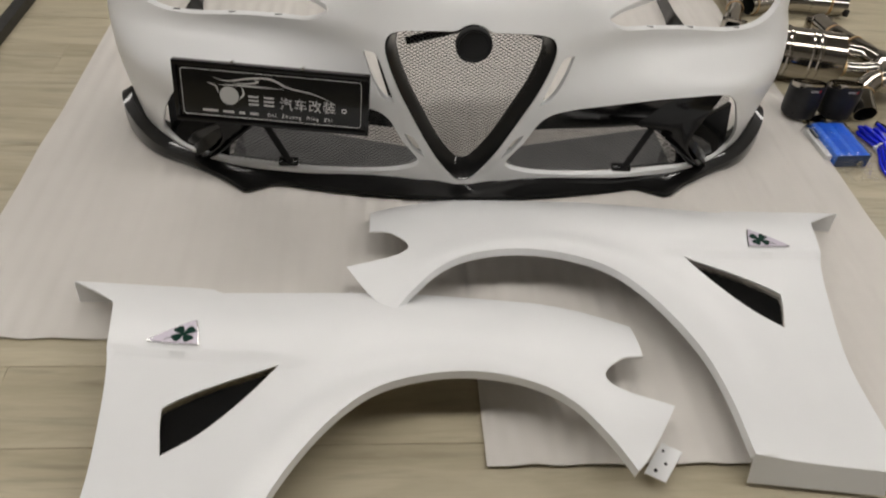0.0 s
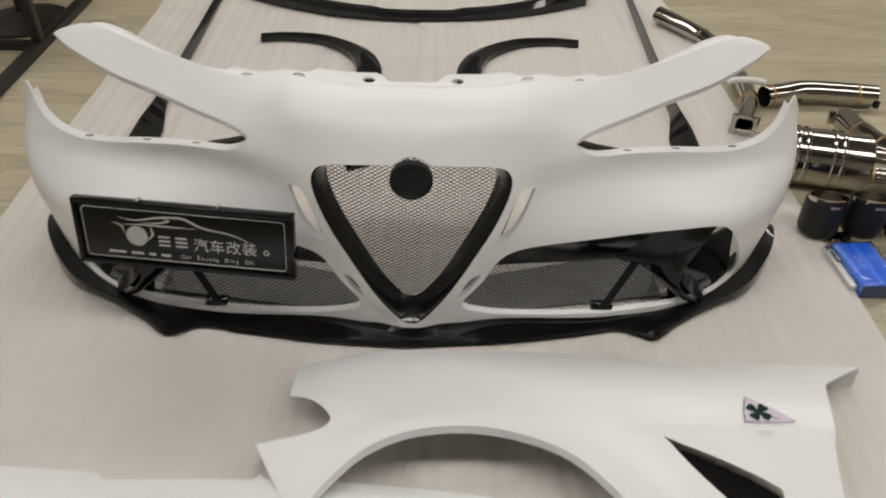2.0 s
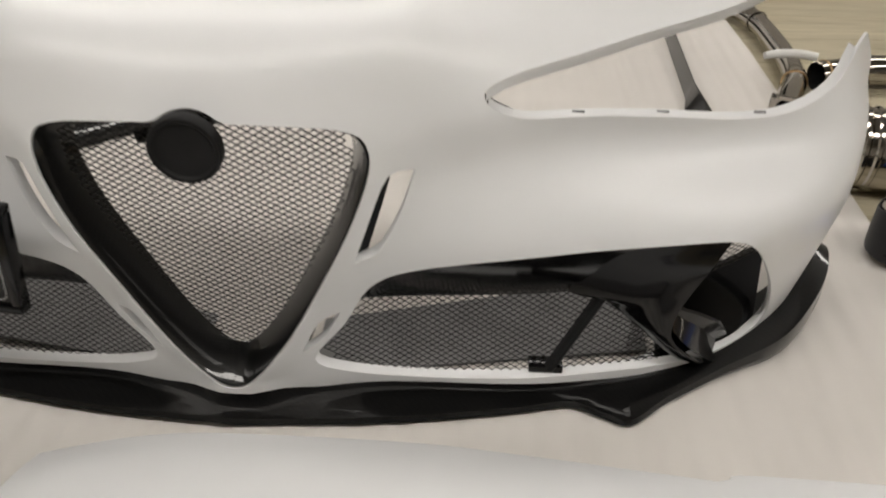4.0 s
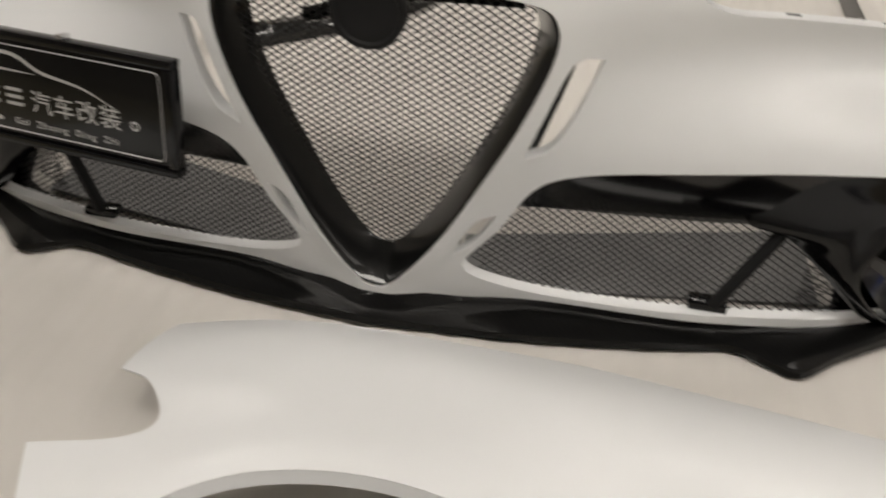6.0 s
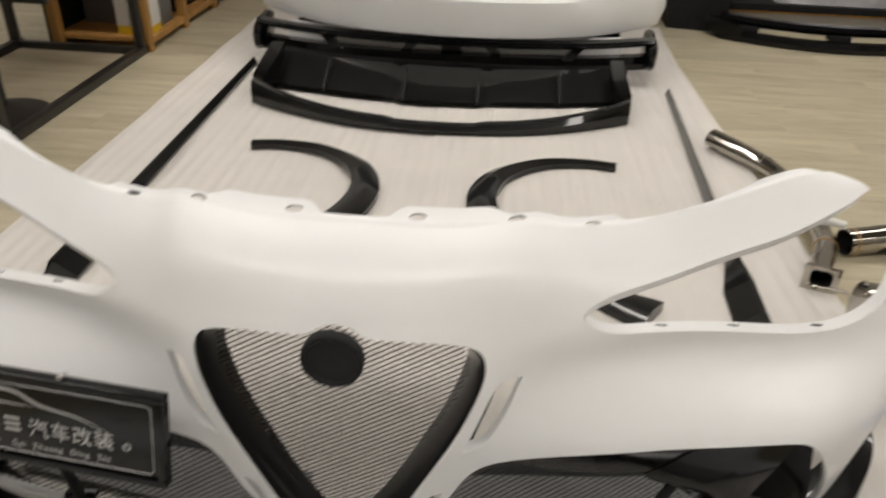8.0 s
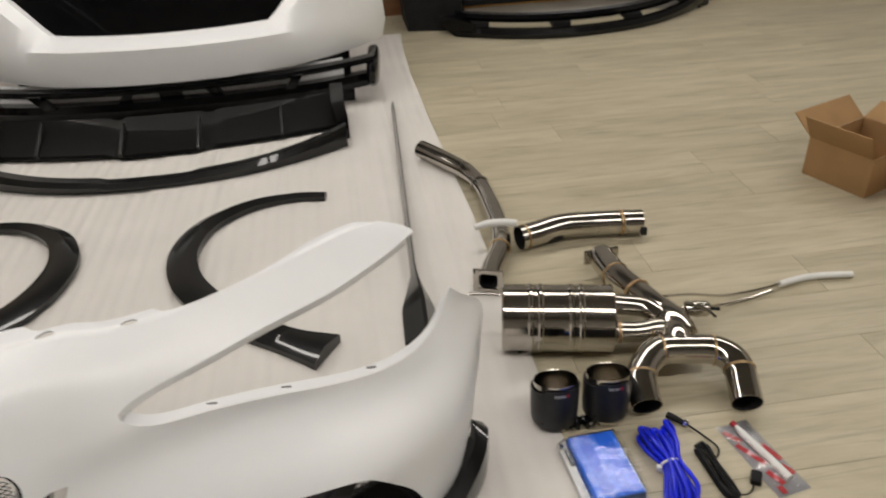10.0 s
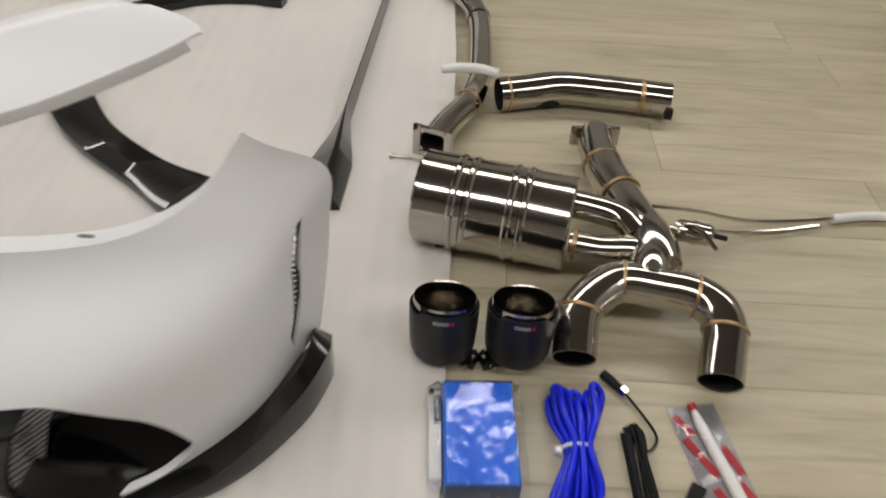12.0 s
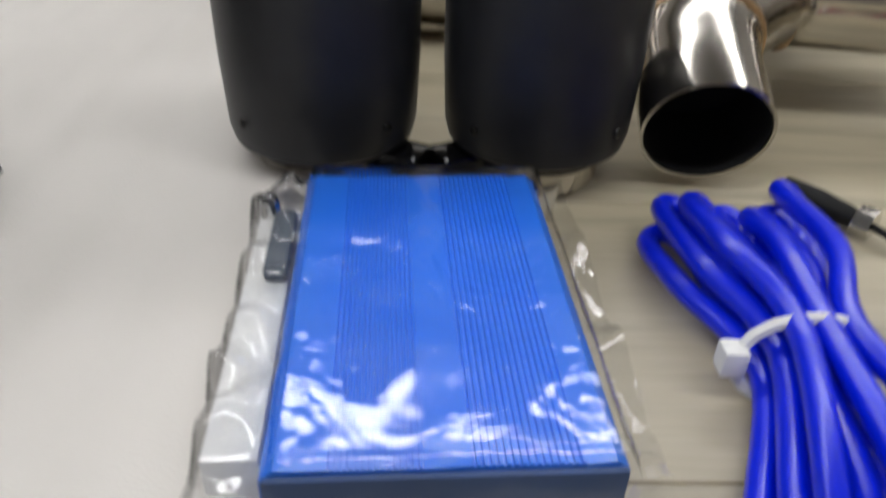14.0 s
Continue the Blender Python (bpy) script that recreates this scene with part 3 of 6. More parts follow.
    for k, (u, v) in enumerate(shield):
        shrink = lambda q: (c[0] + (u - c[0]) * q, c[1] + (v - c[1]) * (q if v < 3.7 else 1 + (q - 1) * 0.25))
        a, b, d = shrink(1.0), shrink(0.965), shrink(0.875)
        ring.append([back(*a, 0.005), back(*shrink(0.983), 0.001), back(*b, 0.008), back(*d, 0.058), back(*d, 0.063), back(*a, 0.03)])
    ring.append(ring[0])
    loft("grille_ring", ring, CARBON, e, "black carbon weave grille surround", caps=False, angle=30)
    # black strips beside the grille ring stand for shade in the slots
    for s in (1, -1):
        for line, wid in (([(1.02, 3.15), (0.96, 2.6), (0.86, 1.9), (0.82, 1.7)], 0.10), ([(0.60, 1.25), (0.53, 0.9), (0.44, 0.5)], 0.075)):
            rows = []
            for u, v in line:
                p, q = back(u - 0.02, v, 0.012), back(u + wid, v, 0.022)
                rows.append([(s * p.x, p.y, p.z), (s * q.x, q.y, q.z), (s * q.x, q.y + 0.03, q.z), (s * p.x, p.y + 0.03, p.z)])
            loft("ring_flank", rows, GLOSS_BLACK, e, "black strip for the shade behind the slot")
    mesh_poly = [((c[0] + (u - c[0]) * 0.9), c[1] + (v - c[1]) * (0.9 if v < 3.7 else 0.97)) for u, v in shield]
    P = [(0.2 * u, back(u, v, 0).z) for u, v in mesh_poly]
    lattice("grille_mesh", P, lambda x, z: (x, 0.058 + 0.12 * abs(x) * abs(x), z), (0.0145, 0.009), 0.0009, WIRE, e, "black expanded metal mesh")
    m = pose(0, 0.014, 0.438, 90, 0, 0)
    lathe("emblem_seat", [(0.0, 0.010), (0.034, 0.009), (0.0365, 0.012), (0.041, 0.012), (0.0425, 0.009), (0.0425, -0.004), (0.0, -0.004)], MATT_BLACK, e, "matt black round blank", m=m)
    tube("crossbar", [(-0.148, 0.2, 0.3439), (-0.0566, 0.198, 0.3723), (0, 0.195, 0.3892), (0.0566, 0.198, 0.3923), (0.148, 0.2, 0.3939)], 0.011, GLOSS_BLACK, e, "black bar behind the mesh", seg=8)

    # intakes, one to each side
    for s in (1, -1):
        q = lambda u, v, d: (s * back(u, v, d).x, back(u, v, d).y, back(u, v, d).z)
        # sloping upper panel
        rows = []
        for k in range(25):
            u = 0.82 + (2.45 - 0.82) * k / 24
            top = 1.52 + 0.46 * min(1, max(0, (u - 0.98) / 1.3)) ** 0.5 if u > 0.98 else 1.08 + 0.44 * (u - 0.82) / 0.16
            tp = back(u, min(1.99, top), 0.006)
            lo = back(u, 1.03, 0.045)
            mid = back(u, min(1.32, top - 0.06), 0.028)
            rows.append([(s * p.x, p.y, p.z) for p in (tp, mid, lo, lo + Vector((0, 0.01, -0.004)), tp + Vector((0, 0.02, 0.004)))])
        loft("intake_panel", rows, GLOSS_BLACK, e, "glossy black intake panel")
        poly = [(.58, .40), (.80, .9), (.93, 1.14), (2.7, 1.14), (2.7, -.1), (1.6, -.1), (1.1, -.1), (.8, .02)]
        P = [(back(u, v, 0).x, back(u, v, 0).z) for u, v in poly]
        line = [skin(0.3 + 0.05 * k, 0.2) for k in range(60)]
        rim_x, rim_y = [p.x for p in line], [p.y for p in line]
        dep = lambda x, z: (s * x, float(np.interp(x, rim_x, rim_y)) + 0.012 + 0.30 * max(0, z - 0.05), z)
        lattice("intake_mesh", P, dep, (0.0135, 0.0084), 0.0008, WIRE, e, "black expanded metal mesh")
        # outer pocket with its own mesh
        P = [(back(u, v, 0).x, back(u, v, 0).z) for u, v in [(2.5, 2.0), (3.1, 1.95), (3.4, 1.2), (3.62, .3), (3.4, -.25), (2.5, -.3)]]
        lattice("pocket_mesh", P, lambda x, z: (s * x, 0.165 + 0.5 * (x - 0.6), z), (0.0135, 0.0084), 0.0008, WIRE, e, "black expanded metal mesh")
        rows = []
        for k in range(9):
            u = 2.66 + 0.86 * k / 8
            a, b = back(u, 0.68 + 0.12 * k / 8, 0.085), back(u, 0.02, 0.012)
            rows.append([(s * p.x, p.y, p.z) for p in (a, b, b + Vector((0, 0.004, -0.006)), a + Vector((0, 0.02, -0.004)))])
        loft("pocket_floor", rows, GLOSS_BLACK, e, "glossy black pocket floor")
        # sweeping blade from the outer top corner to the sill
        rows = []
        # outer edge u, v, depth; inner edge u, v, depth; swell
        stations = [(2.90, 1.95, 0.004, 2.25, 1.92, 0.012, 0.004), (2.80, 1.62, -0.004, 2.16, 1.52, 0.026, 0.010), (2.71, 1.2, -0.012, 2.06, 1.12, 0.034, 0.014), (2.66, 0.88, -0.016, 2.28, 0.98, 0.022, 0.012),
                    (2.67, 0.60, -0.018, 2.47, 0.66, 0.008, 0.008), (2.79, 0.32, -0.018, 2.64, 0.34, 0.0, 0.006), (3.0, 0.02, -0.016, 2.84, 0.02, 0.0, 0.005), (3.24, -0.22, -0.008, 3.06, -0.2, 0.004, 0.003)]
        for u, v, d, u2, v2, d2, swell in stations:
            a, b = back(u, v, d), back(u2, v2, d2)
            up = Vector((0, -swell, swell * 0.4))
            rows.append([(s * p.x, p.y, p.z) for p in (a, a.lerp(b, 0.2) + up * 0.8, a.lerp(b, 0.5) + up, b, b + Vector((0, 0.008, 0)), a.lerp(b, 0.4) + Vector((0, 0.012, 0)), a + Vector((0, 0.006, -0.002)))])
        fine = [crom([r[k] for r in rows], 5) for k in range(len(rows[0]))]
        loft("blade", [[col[i] for col in fine] for i in range(len(fine[0]))], GLOSS_BLACK, e, "glossy black aero blade")
        # hollow hook that the blade ends in
        rows = []
        for u, v, d, wide in ((2.67, 0.68, -0.016, 0.05), (2.76, 0.48, -0.018, 0.16), (2.88, 0.26, -0.018, 0.22), (3.04, 0.02, -0.016, 0.18), (3.22, -0.2, -0.01, 0.07)):
            a, b = back(u, v, d), back(u + wide, v + 0.1, d + 0.03)
            rows.append([(s * p.x, p.y, p.z) for p in (a, a.lerp(b, 0.5) + Vector((0, 0.016, 0)), b, b + Vector((0, 0.004, 0.003)), a.lerp(b, 0.5) + Vector((0, 0.022, 0)), a + Vector((0, 0.005, 0)))])
        loft("blade_hook", rows, CARBON, e, "curled end of the blade")
        # strut
        a, b = back(2.25, 1.02, 0.03), back(1.98, 0.10, 0.008)
        tube("strut", [(s * a.x, a.y, a.z), (s * (a.x + b.x) / 2, (a.y + b.y) / 2, (a.z + b.z) / 2), (s * b.x, b.y, b.z)], 0.009, MATT_BLACK, e, "black slanted strut", seg=8)
        box("strut_foot", (s * b.x - 0.03, b.y - 0.004, b.z - 0.008), (s * b.x + 0.02, b.y + 0.02, b.z + 0.004), GLOSS_BLACK, e, bevel=0.002)
        # side vent slats
        for k in range(19):
            v = 0.42 + 2.05 * k / 18
            bow = 0.05 * math.sin(math.pi * (v - 0.38) / 2.32)
            a, b = back(4.43 + bow, v + 0.24, 0), back(4.535 + bow, v, 0)
            deep, thin = Vector((-0.0055, 0.0115, -0.007)), Vector((0, 0.0004, 0.0016))
            out = Vector((-0.003, 0, 0))
            rows = [[(s * p.x, p.y, p.z) for p in (q, q + thin, q + thin + deep, q + deep)] for q in (a + out, b + out)]
            loft("vent_slat", rows, MATT_BLACK, e)
        # headlight edge clips, the shade in their slots drawn as dark blocks
        for u, v in ((2.05, 3.68), (2.55, 3.6), (3.2, 3.42)):
            p = back(u, v, 0.018)
            box("clip_slot", (s * p.x - 0.008, p.y - 0.001, p.z - 0.004), (s * p.x + 0.008, p.y + 0.0015, p.z - 0.0005), SHADE_GREY, e, "clip slot drawn as a small shade-grey block", bevel=0.0005)
    return e


build_bumper()


# ---------- splitter under the bumper ----------
def build_splitter():
    e = thing("front_splitter", "glossy black carbon splitter lip under the white bumper", "bumper lip")
    edge = [(0, -.034, .018), (.2, -.020, .018), (.38, .007, .018), (.475, .026, .018), (.52, .010, .017), (.562, -.002, .016), (.62, .042, .018), (.71, .098, .026), (.82, .158, .044), (.902, .256, .068), (.936, .338, .078), (.934, .388, .062)]
    inner = [(0, .03, .038), (.2, .058, .038), (.38, .075, .038), (.475, .085, .038), (.52, .095, .037), (.56, .105, .036), (.62, .135, .036), (.72, .205, .04), (.83, .285, .052), (.892, .35, .068), (.905, .375, .07), (.906, .395, .056)]
    E, I = crom(edge, 6), crom(inner, 6)

    def section(p, q, s):
        low = max(0.0105, p.z - 0.03 - 0.03 * max(0, min(1, (p.x - 0.8) / 0.12)))
        m = p.lerp(q, min(0.9, 0.05 / max(0.05, (q - p).length)))
        m.z = p.z + 0.018
        return [(s * a.x, a.y, a.z) for a in (Vector((p.x, p.y + 0.004, low)), Vector((p.x, p.y - 0.002, (low + p.z) / 2 + 0.004)), Vector((p.x, p.y + 0.003, p.z + 0.008)), m, Vector((q.x, q.y, q.z)), Vector((q.x, q.y, max(0.0105, q.z - 0.012))))]

    cut = 5 * 6
    mid = [section(p, q, -1) for p, q in zip(E[:cut + 1], I[:cut + 1])]
    mid2 = [section(p, q, 1) for p, q in zip(E[:cut + 1], I[:cut + 1])]
    loft("lip_blade", list(reversed(mid)) + mid2[1:], CARBON, e, "wide glossy centre blade", angle=32)
    for s in (-1, 1):
        # added dark sheet: darkens the foam behind the mesh as shade would
        shade_rows = [[(s * x, 0.055 + 0.16 * x, 0.0115), (s * x, 0.17 + 0.26 * x, 0.0115), (s * x, 0.17 + 0.26 * x, 0.0165), (s * x, 0.055 + 0.16 * x, 0.0165)] for x in [0.09 + 0.052 * k for k in range(11)]]
        loft("undertray", shade_rows, SHADE_GREY, e, "dark grey sheet for the shade behind the intake mesh")
        loft("side_blade", [section(p, q, s) for p, q in zip(E[cut:], I[cut:])], CARBON, e, "swept back side blade", angle=32)


build_splitter()


# ---------- number plate sign ----------
def build_plate():
    m = pose(-0.466, 0.010, 0.287, 79, 0.6, -6.0)
    e = thing("plate_sign", "black framed number plate sign with silver car outline", "plate sign", m=m)
    w, h = 0.227, 0.070
    box("backing", (-w, -h, -0.010), (w, h, 0.004), INK, e, "glossy black plate", bevel=0.002)
    for a, b in (((-w - 0.003, h - 0.007, -0.012), (w + 0.003, h + 0.004, 0.0085)), ((-w - 0.003, -h - 0.004, -0.012), (w + 0.003, -h + 0.007, 0.0085)),
                 ((-w - 0.003, -h + 0.0075, -0.012), (-w + 0.008, h - 0.0075, 0.0085)), ((w - 0.008, -h + 0.0075, -0.012), (w + 0.003, h - 0.0075, 0.0085))):
        box("frame_bar", a, b, GLOSS_BLACK, e, "black plastic frame", bevel=0.002)
    z = 0.0042
    loop = []
    ww, hh, r = 0.211, 0.056, 0.008
    for cx, cy, a0 in ((ww - r, hh - r, 0), (-ww + r, hh - r, 90), (-ww + r, -hh + r, 180), (ww - r, -hh + r, 270)):
        for k in range(5):
            a = radians(a0 + 90 * k / 4)
            loop.append((cx + r * math.cos(a), cy + r * math.sin(a), z))
    tube("border_line", loop + [loop[0]], 0.0008, SILVER_INK, e, seg=4, smooth_path=False)
    circ = [(-0.1 + 0.0225 * math.cos(a), -0.003 + 0.0225 * math.sin(a), z) for a in (2 * math.pi * k / 28 for k in range(28))]
    disc_patch("wheel_print", circ, (0, 0, 1), 0.0006, SILVER_INK, e, "silver disc")

    def stroke(pts, wid):
        path = crom(pts, 8)
        out, outb = [], []
        n = len(path)
        for i, p in enumerate(path):
            t = (path[min(i + 1, n - 1)] - path[max(i - 1, 0)]).normalized()
            q = Vector((-t.y, t.x, 0)) * wid * (0.15 + math.sin(math.pi * i / (n - 1)))
            out.append((p.x + q.x, p.y + q.y, z))
            outb.append((p.x - q.x, p.y - q.y, z))
        verts = out + outb
        faces = [(i, i + 1, n + i + 1, n + i) for i in range(n - 1)]
        verts2 = [(x, y, zz + 0.0005) for x, y, zz in verts]
        obj("car_outline", verts2, faces, SILVER_INK, e, smooth=False)

    stroke([(-0.135, 0.038, 0), (-0.10, 0.033, 0), (-0.05, 0.043, 0), (0.0, 0.045, 0), (0.04, 0.028, 0), (0.1, 0.018, 0), (0.15, -0.002, 0)], 0.0022)
    stroke([(-0.125, 0.022, 0), (-0.08, 0.024, 0), (-0.03, 0.024, 0), (0.03, 0.024, 0)], 0.0018)
    stroke([(-0.09, 0.029, 0), (-0.055, 0.030, 0), (-0.03, 0.037, 0), (-0.04, 0.041, 0)], 0.0018)
    stroke([(-0.15, 0.026, 0), (-0.13, 0.018, 0), (-0.125, 0.0, 0)], 0.0016)
    stroke([(-0.07, 0.022, 0), (-0.066, 0.004, 0), (-0.078, -0.012, 0)], 0.002)
    # two marks of a trade name as plain blocks, then the trade itself
    for k in range(2):
        x = -0.055 + 0.036 * k
        for q in (-0.022, -0.0125, -0.003):
            box("print_block", (x, q, z - 0.0002), (x + 0.024, q + 0.0042, z + 0.0006), SILVER_INK, e, bevel=0)
    words("trade_print", "\u6c7d\u8f66\u6539\u88c5", 0.032, Matrix.Translation((0.018, -0.024, z)), SILVER_INK, e, 1.12)
    ringp = [(0.171 + 0.005 * math.cos(a), -0.017 + 0.005 * math.sin(a), z) for a in (2 * math.pi * k / 16 for k in range(17))]
    tube("dot_print", ringp, 0.0012, SILVER_INK, e, seg=4, smooth_path=False)
    x = -0.165
    for wid in (0.036, 0.026, 0.014, 0.02):
        box("print_bar", (x, -0.046, z - 0.0002), (x + wid, -0.0405, z + 0.0004), SILVER_INK, e, bevel=0)
        x += wid + 0.012
    words("latin_print", "Gai  Zhuang  Ding  Zhi", 0.0125, Matrix.Translation((-0.012, -0.047, z)), SILVER_INK, e, 1.3)
    for x in (-0.09, 0.075):
        box("clip", (x - 0.004, h + 0.0005, -0.011), (x + 0.004, h + 0.010, 0.004), CHROME, e, "small bright clip", bevel=0.001)


build_plate()


# ---------- fenders ----------
FENDER = [(-.234, -.117), (-.12, -.092), (.0, -.083), (.12, -.081), (.255, -.085), (.45, -.103), (.645, -.126), (.662, -.119), (.70, -.107), (.962, -.126), (.865, -.192), (.835, -.225), (.80, -.341), (.768, -.468),
          (.745, -.633), (.76, -.787), (.735, -.864), (.481, -.831), (.471, -.707), (.442, -.595), (.376, -.478), (.297, -.397), (.202, -.356), (.108, -.342), (.012, -.354),
          (-.075, -.392), (-.14, -.452), (-.183, -.507), (-.20, -.487), (-.243, -.418), (-.283, -.345), (-.18, -.335), (-.145, -.308), (-.185, -.257), (-.234, -.236)]


def fender_height(x, y):
    """Height of the outer face over the floor, the fender lying on its inner side."""
    top = -0.088 if x < 0.3 else -0.088 - 0.035 * min(1, (x - 0.3) / 0.35)
    a = max(0.0, min(1.0, (top + 0.02 - y) / 0.20))
    z = 0.05 + 0.075 * math.sin(a * math.pi / 2)
    z -= 0.062 * max(0, (-0.36 - y) / 0.5) ** 1.25
    z -= 0.05 * max(0, (-0.02 - x) / 0.27) ** 1.5
    # swelling over the wheel opening
    r = math.hypot((x - 0.13) / 1.0, (y + 0.70))
    z += 0.012 * math.exp(-((r - 0.38) / 0.045) ** 2)
    # crease above the vent
    if x > 0.40:
        d = y + 0.338 + 0.02 * (x - 0.47)
        z += 0.005 * math.exp(-(d / 0.03) ** 2) * min(1, (x - 0.40) / 0.1)
        if d < 0:
            z -= 0.011 * min(1, -d / 0.009) * math.exp(d / 0.11) * min(1, (x - 0.40) / 0.1)
    # raised tongue at the door end
    if x > 0.63 and y > -0.21:
        z += 0.004 * min(1, (x - 0.63) / 0.3) * max(0, min(1, (y + 0.21) / 0.06))
    return max(z, 0.016)


def build_fender(m, flip, label):
    e = thing("front_fender", label, "car fender", "fenders on the foam", m=m)
    s = -1 if flip else 1
    sharp = (0, 6, 9, 15, 16, 17, 27, 30, 34)
    outer = round_poly(FENDER, 5, sharp=sharp)
    vent = round_poly([(.477, -.350), (.58, -.402), (.652, -.449), (.661, -.472), (.640, -.548), (.585, -.503), (.53, -.435)], 4, sharp=(0, 4))
    if flip:
        outer2 = [(-x, y) for x, y in reversed(outer)]
        vent2 = [(-x, y) for x, y in reversed(vent)]
    else:
        outer2, vent2 = outer, vent
    place = lambda u, v: (u, v, fender_height(s * u, v))
    panel("fender_skin", outer2, [vent2], (0.014, 0.0095), place, 0.003, WHITE, e, "satin white primed panel")

    # turned-in lips along the wheel opening and the outer border
    def lip(poly, depth, inset, name):
        c = Vector((0.13, -0.72, 0))
        rows = []
        for x, y in poly:
            d = Vector((x, y, 0)) - c
            d = d.normalized() * inset
            z = fender_height(x, y)
            rows.append([(s * x, y, z - 0.001), (s * (x - d.x), y - d.y, max(0.012, z - depth)), (s * (x - d.x * 1.1), y - d.y * 1.1, max(0.012, z - depth)), (s * (x - d.x * 0.1), y - d.y * 0.1, z - 0.004)])
        loft(name, rows, WHITE, e, closed=True)

    lip([(p.x, p.y) for p in crom([(x, y, 0) for x, y in FENDER[17:28]], 4)], 0.018, 0.003, "arch_lip")
    # hood edge flange down to the foam
    rows = []
    for p in crom([(x, y, 0) for x, y in FENDER[0:10]], 4):
        z = fender_height(p.x, p.y)
        rows.append([(s * p.x, p.y, z - 0.001), (s * p.x, p.y - 0.006, 0.0125), (s * p.x, p.y - 0.009, 0.0125), (s * p.x, p.y - 0.004, z - 0.003)])
    loft("hood_flange", rows, WHITE, e)
    # bottom edge flange
    rows = []
    for k in range(13):
        f = k / 12
        x, y = 0.481 + (0.735 - 0.481) * f, -0.831 + (-0.864 + 0.831) * f
        z = fender_height(x, y)
        rows.append([(s * x, y, z - 0.001), (s * x, y - 0.02, 0.012), (s * x, y - 0.018, 0.0105), (s * x, y + 0.004, z - 0.003)])
    loft("bottom_flange", rows, WHITE, e)
    # vent mesh
    dep = lambda x, y: (s * x, y, fender_height(x, y) - 0.012)
    big = [(0.585 + (x - 0.585) * 1.04, -0.45 + (y + 0.45) * 1.04) for x, y in vent]
    bm = bmesh.new()
    vv = [bm.verts.new((s * x, y, fender_height(x, y) - 0.02)) for x, y in big]
    bm.faces.new(vv)
    part("vent_backing", bm, MATT_BLACK, e, "dark backing of the vent")
    verts, faces = [], []
    us, vs = [p[0] for p in vent], [p[1] for p in vent]
    k = 0
    for i in range(60):
        for j in range(60):
            a = (min(us) + (i + 0.5 * (j % 2)) * 0.008, min(vs) + j * 0.0032)
            for q in (-0.004, 0.004):
                b = (a[0] + q, a[1] + 0.0032)
                if inside(a, big) and inside(b, big):
                    A, B = Vector(dep(*a)), Vector(dep(*b))
                    t = (B - A).normalized()
                    w = t.cross(Vector((0, 0, 1))).normalized() * 0.0007
                    up = Vector((0, 0, 0.0009))
                    k = len(verts)
                    for P in (A, B):
                        verts.extend((P + w, P + up, P - w, P - up))
                    faces.extend((k + n, k + (n + 1) % 4, k + 4 + (n + 1) % 4, k + 4 + n) for n in range(4))
    obj("vent_mesh", verts, faces, CARBON, e, "black vent mesh", smooth=False)
    # badge
    tri = round_poly([(.640, -.327), (.634, -.319), (.650, -.270), (.662, -.264), (.722, -.314), (.722, -.327)], 3)
    if flip:
        tri = [(x, y) for x, y in tri]
    c0, cx, cy = fender_height(0.67, -0.30), fender_height(0.71, -0.30), fender_height(0.67, -0.27)
    zt = lambda x, y: c0 + 0.002 + (x - 0.67) * (cx - c0) / 0.04 + (y + 0.30) * (cy - c0) / 0.03
    base = [(s * x, y, zt(x, y) - 0.003) for x, y in tri]
    if flip:
        base.reverse()
    badge = disc_patch("badge", base, (0, 0, 1), 0.0065, CHROME, e, "chrome rimmed triangular badge")
    inner = [(0.670 + (x - 0.670) * 0.94, -0.305 + (y + 0.305) * 0.94) for x, y in tri]
    face = [(s * x, y, zt(x, y) + 0.0041) for x, y in inner]
    if flip:
        face.reverse()
    disc_patch("badge_face", face, (0, 0, 1), 0.0006, LILAC, badge, "pearl white badge face")
    for k in range(4):
        a0 = radians(45 + 90 * k)
        pts = []
        for i in range(20):
            a = 2 * math.pi * i / 20
            rx = 0.0128 * (1 - 0.25 * max(0, math.cos(a)) ** 8)
            px, py = 0.0133 + rx * math.cos(a), 0.0132 * math.sin(a) * (0.66 + 0.34 * math.cos(a))
            x, y = 0.667 + px * math.cos(a0) - py * math.sin(a0), -0.302 + px * math.sin(a0) + py * math.cos(a0)
            pts.append((s * x, y, zt(x, y) + 0.0048))
        if flip:
            pts.reverse()
        disc_patch("clover_leaf", pts, (0, 0, 1), 0.0006, GREEN, badge, "dark green clover leaf")
    stem = [(0.667, -0.302), (0.684, -0.312), (0.698, -0.320)]
    tube("clover_stem", [(s * x, y, zt(x, y) + 0.0048) for x, y in stem], 0.0009, GREEN, badge, seg=4)
    # bracket at the headlight end
    bm = bmesh.new()
    mm = pose(s * -0.262, -0.434, 0.03, 0, 0, s * -57) @ pose(0, 0, 0, 12 * s, 0, 0)
    box_bm(bm, (-0.05, -0.02, -0.0015), (0.03, 0.022, 0.0015), 0.0006, mm)
    br = part("bracket", bm, WHITE, e, "white bracket tab with bolt holes")
    # near-black discs stand for the shade in the holes
    for dx, dy, r in ((-0.012, -0.004, 0.0035), (0.014, 0.012, 0.003), (-0.035, 0.006, 0.004)):
        lathe("bolt_hole", [(0.0, 0.0018), (r, 0.0018), (r, 0.0)], SHADE_IN, br, "bolt hole drawn as a near-black disc", seg=12, m=mm @ pose(dx, dy, 0))
    return e


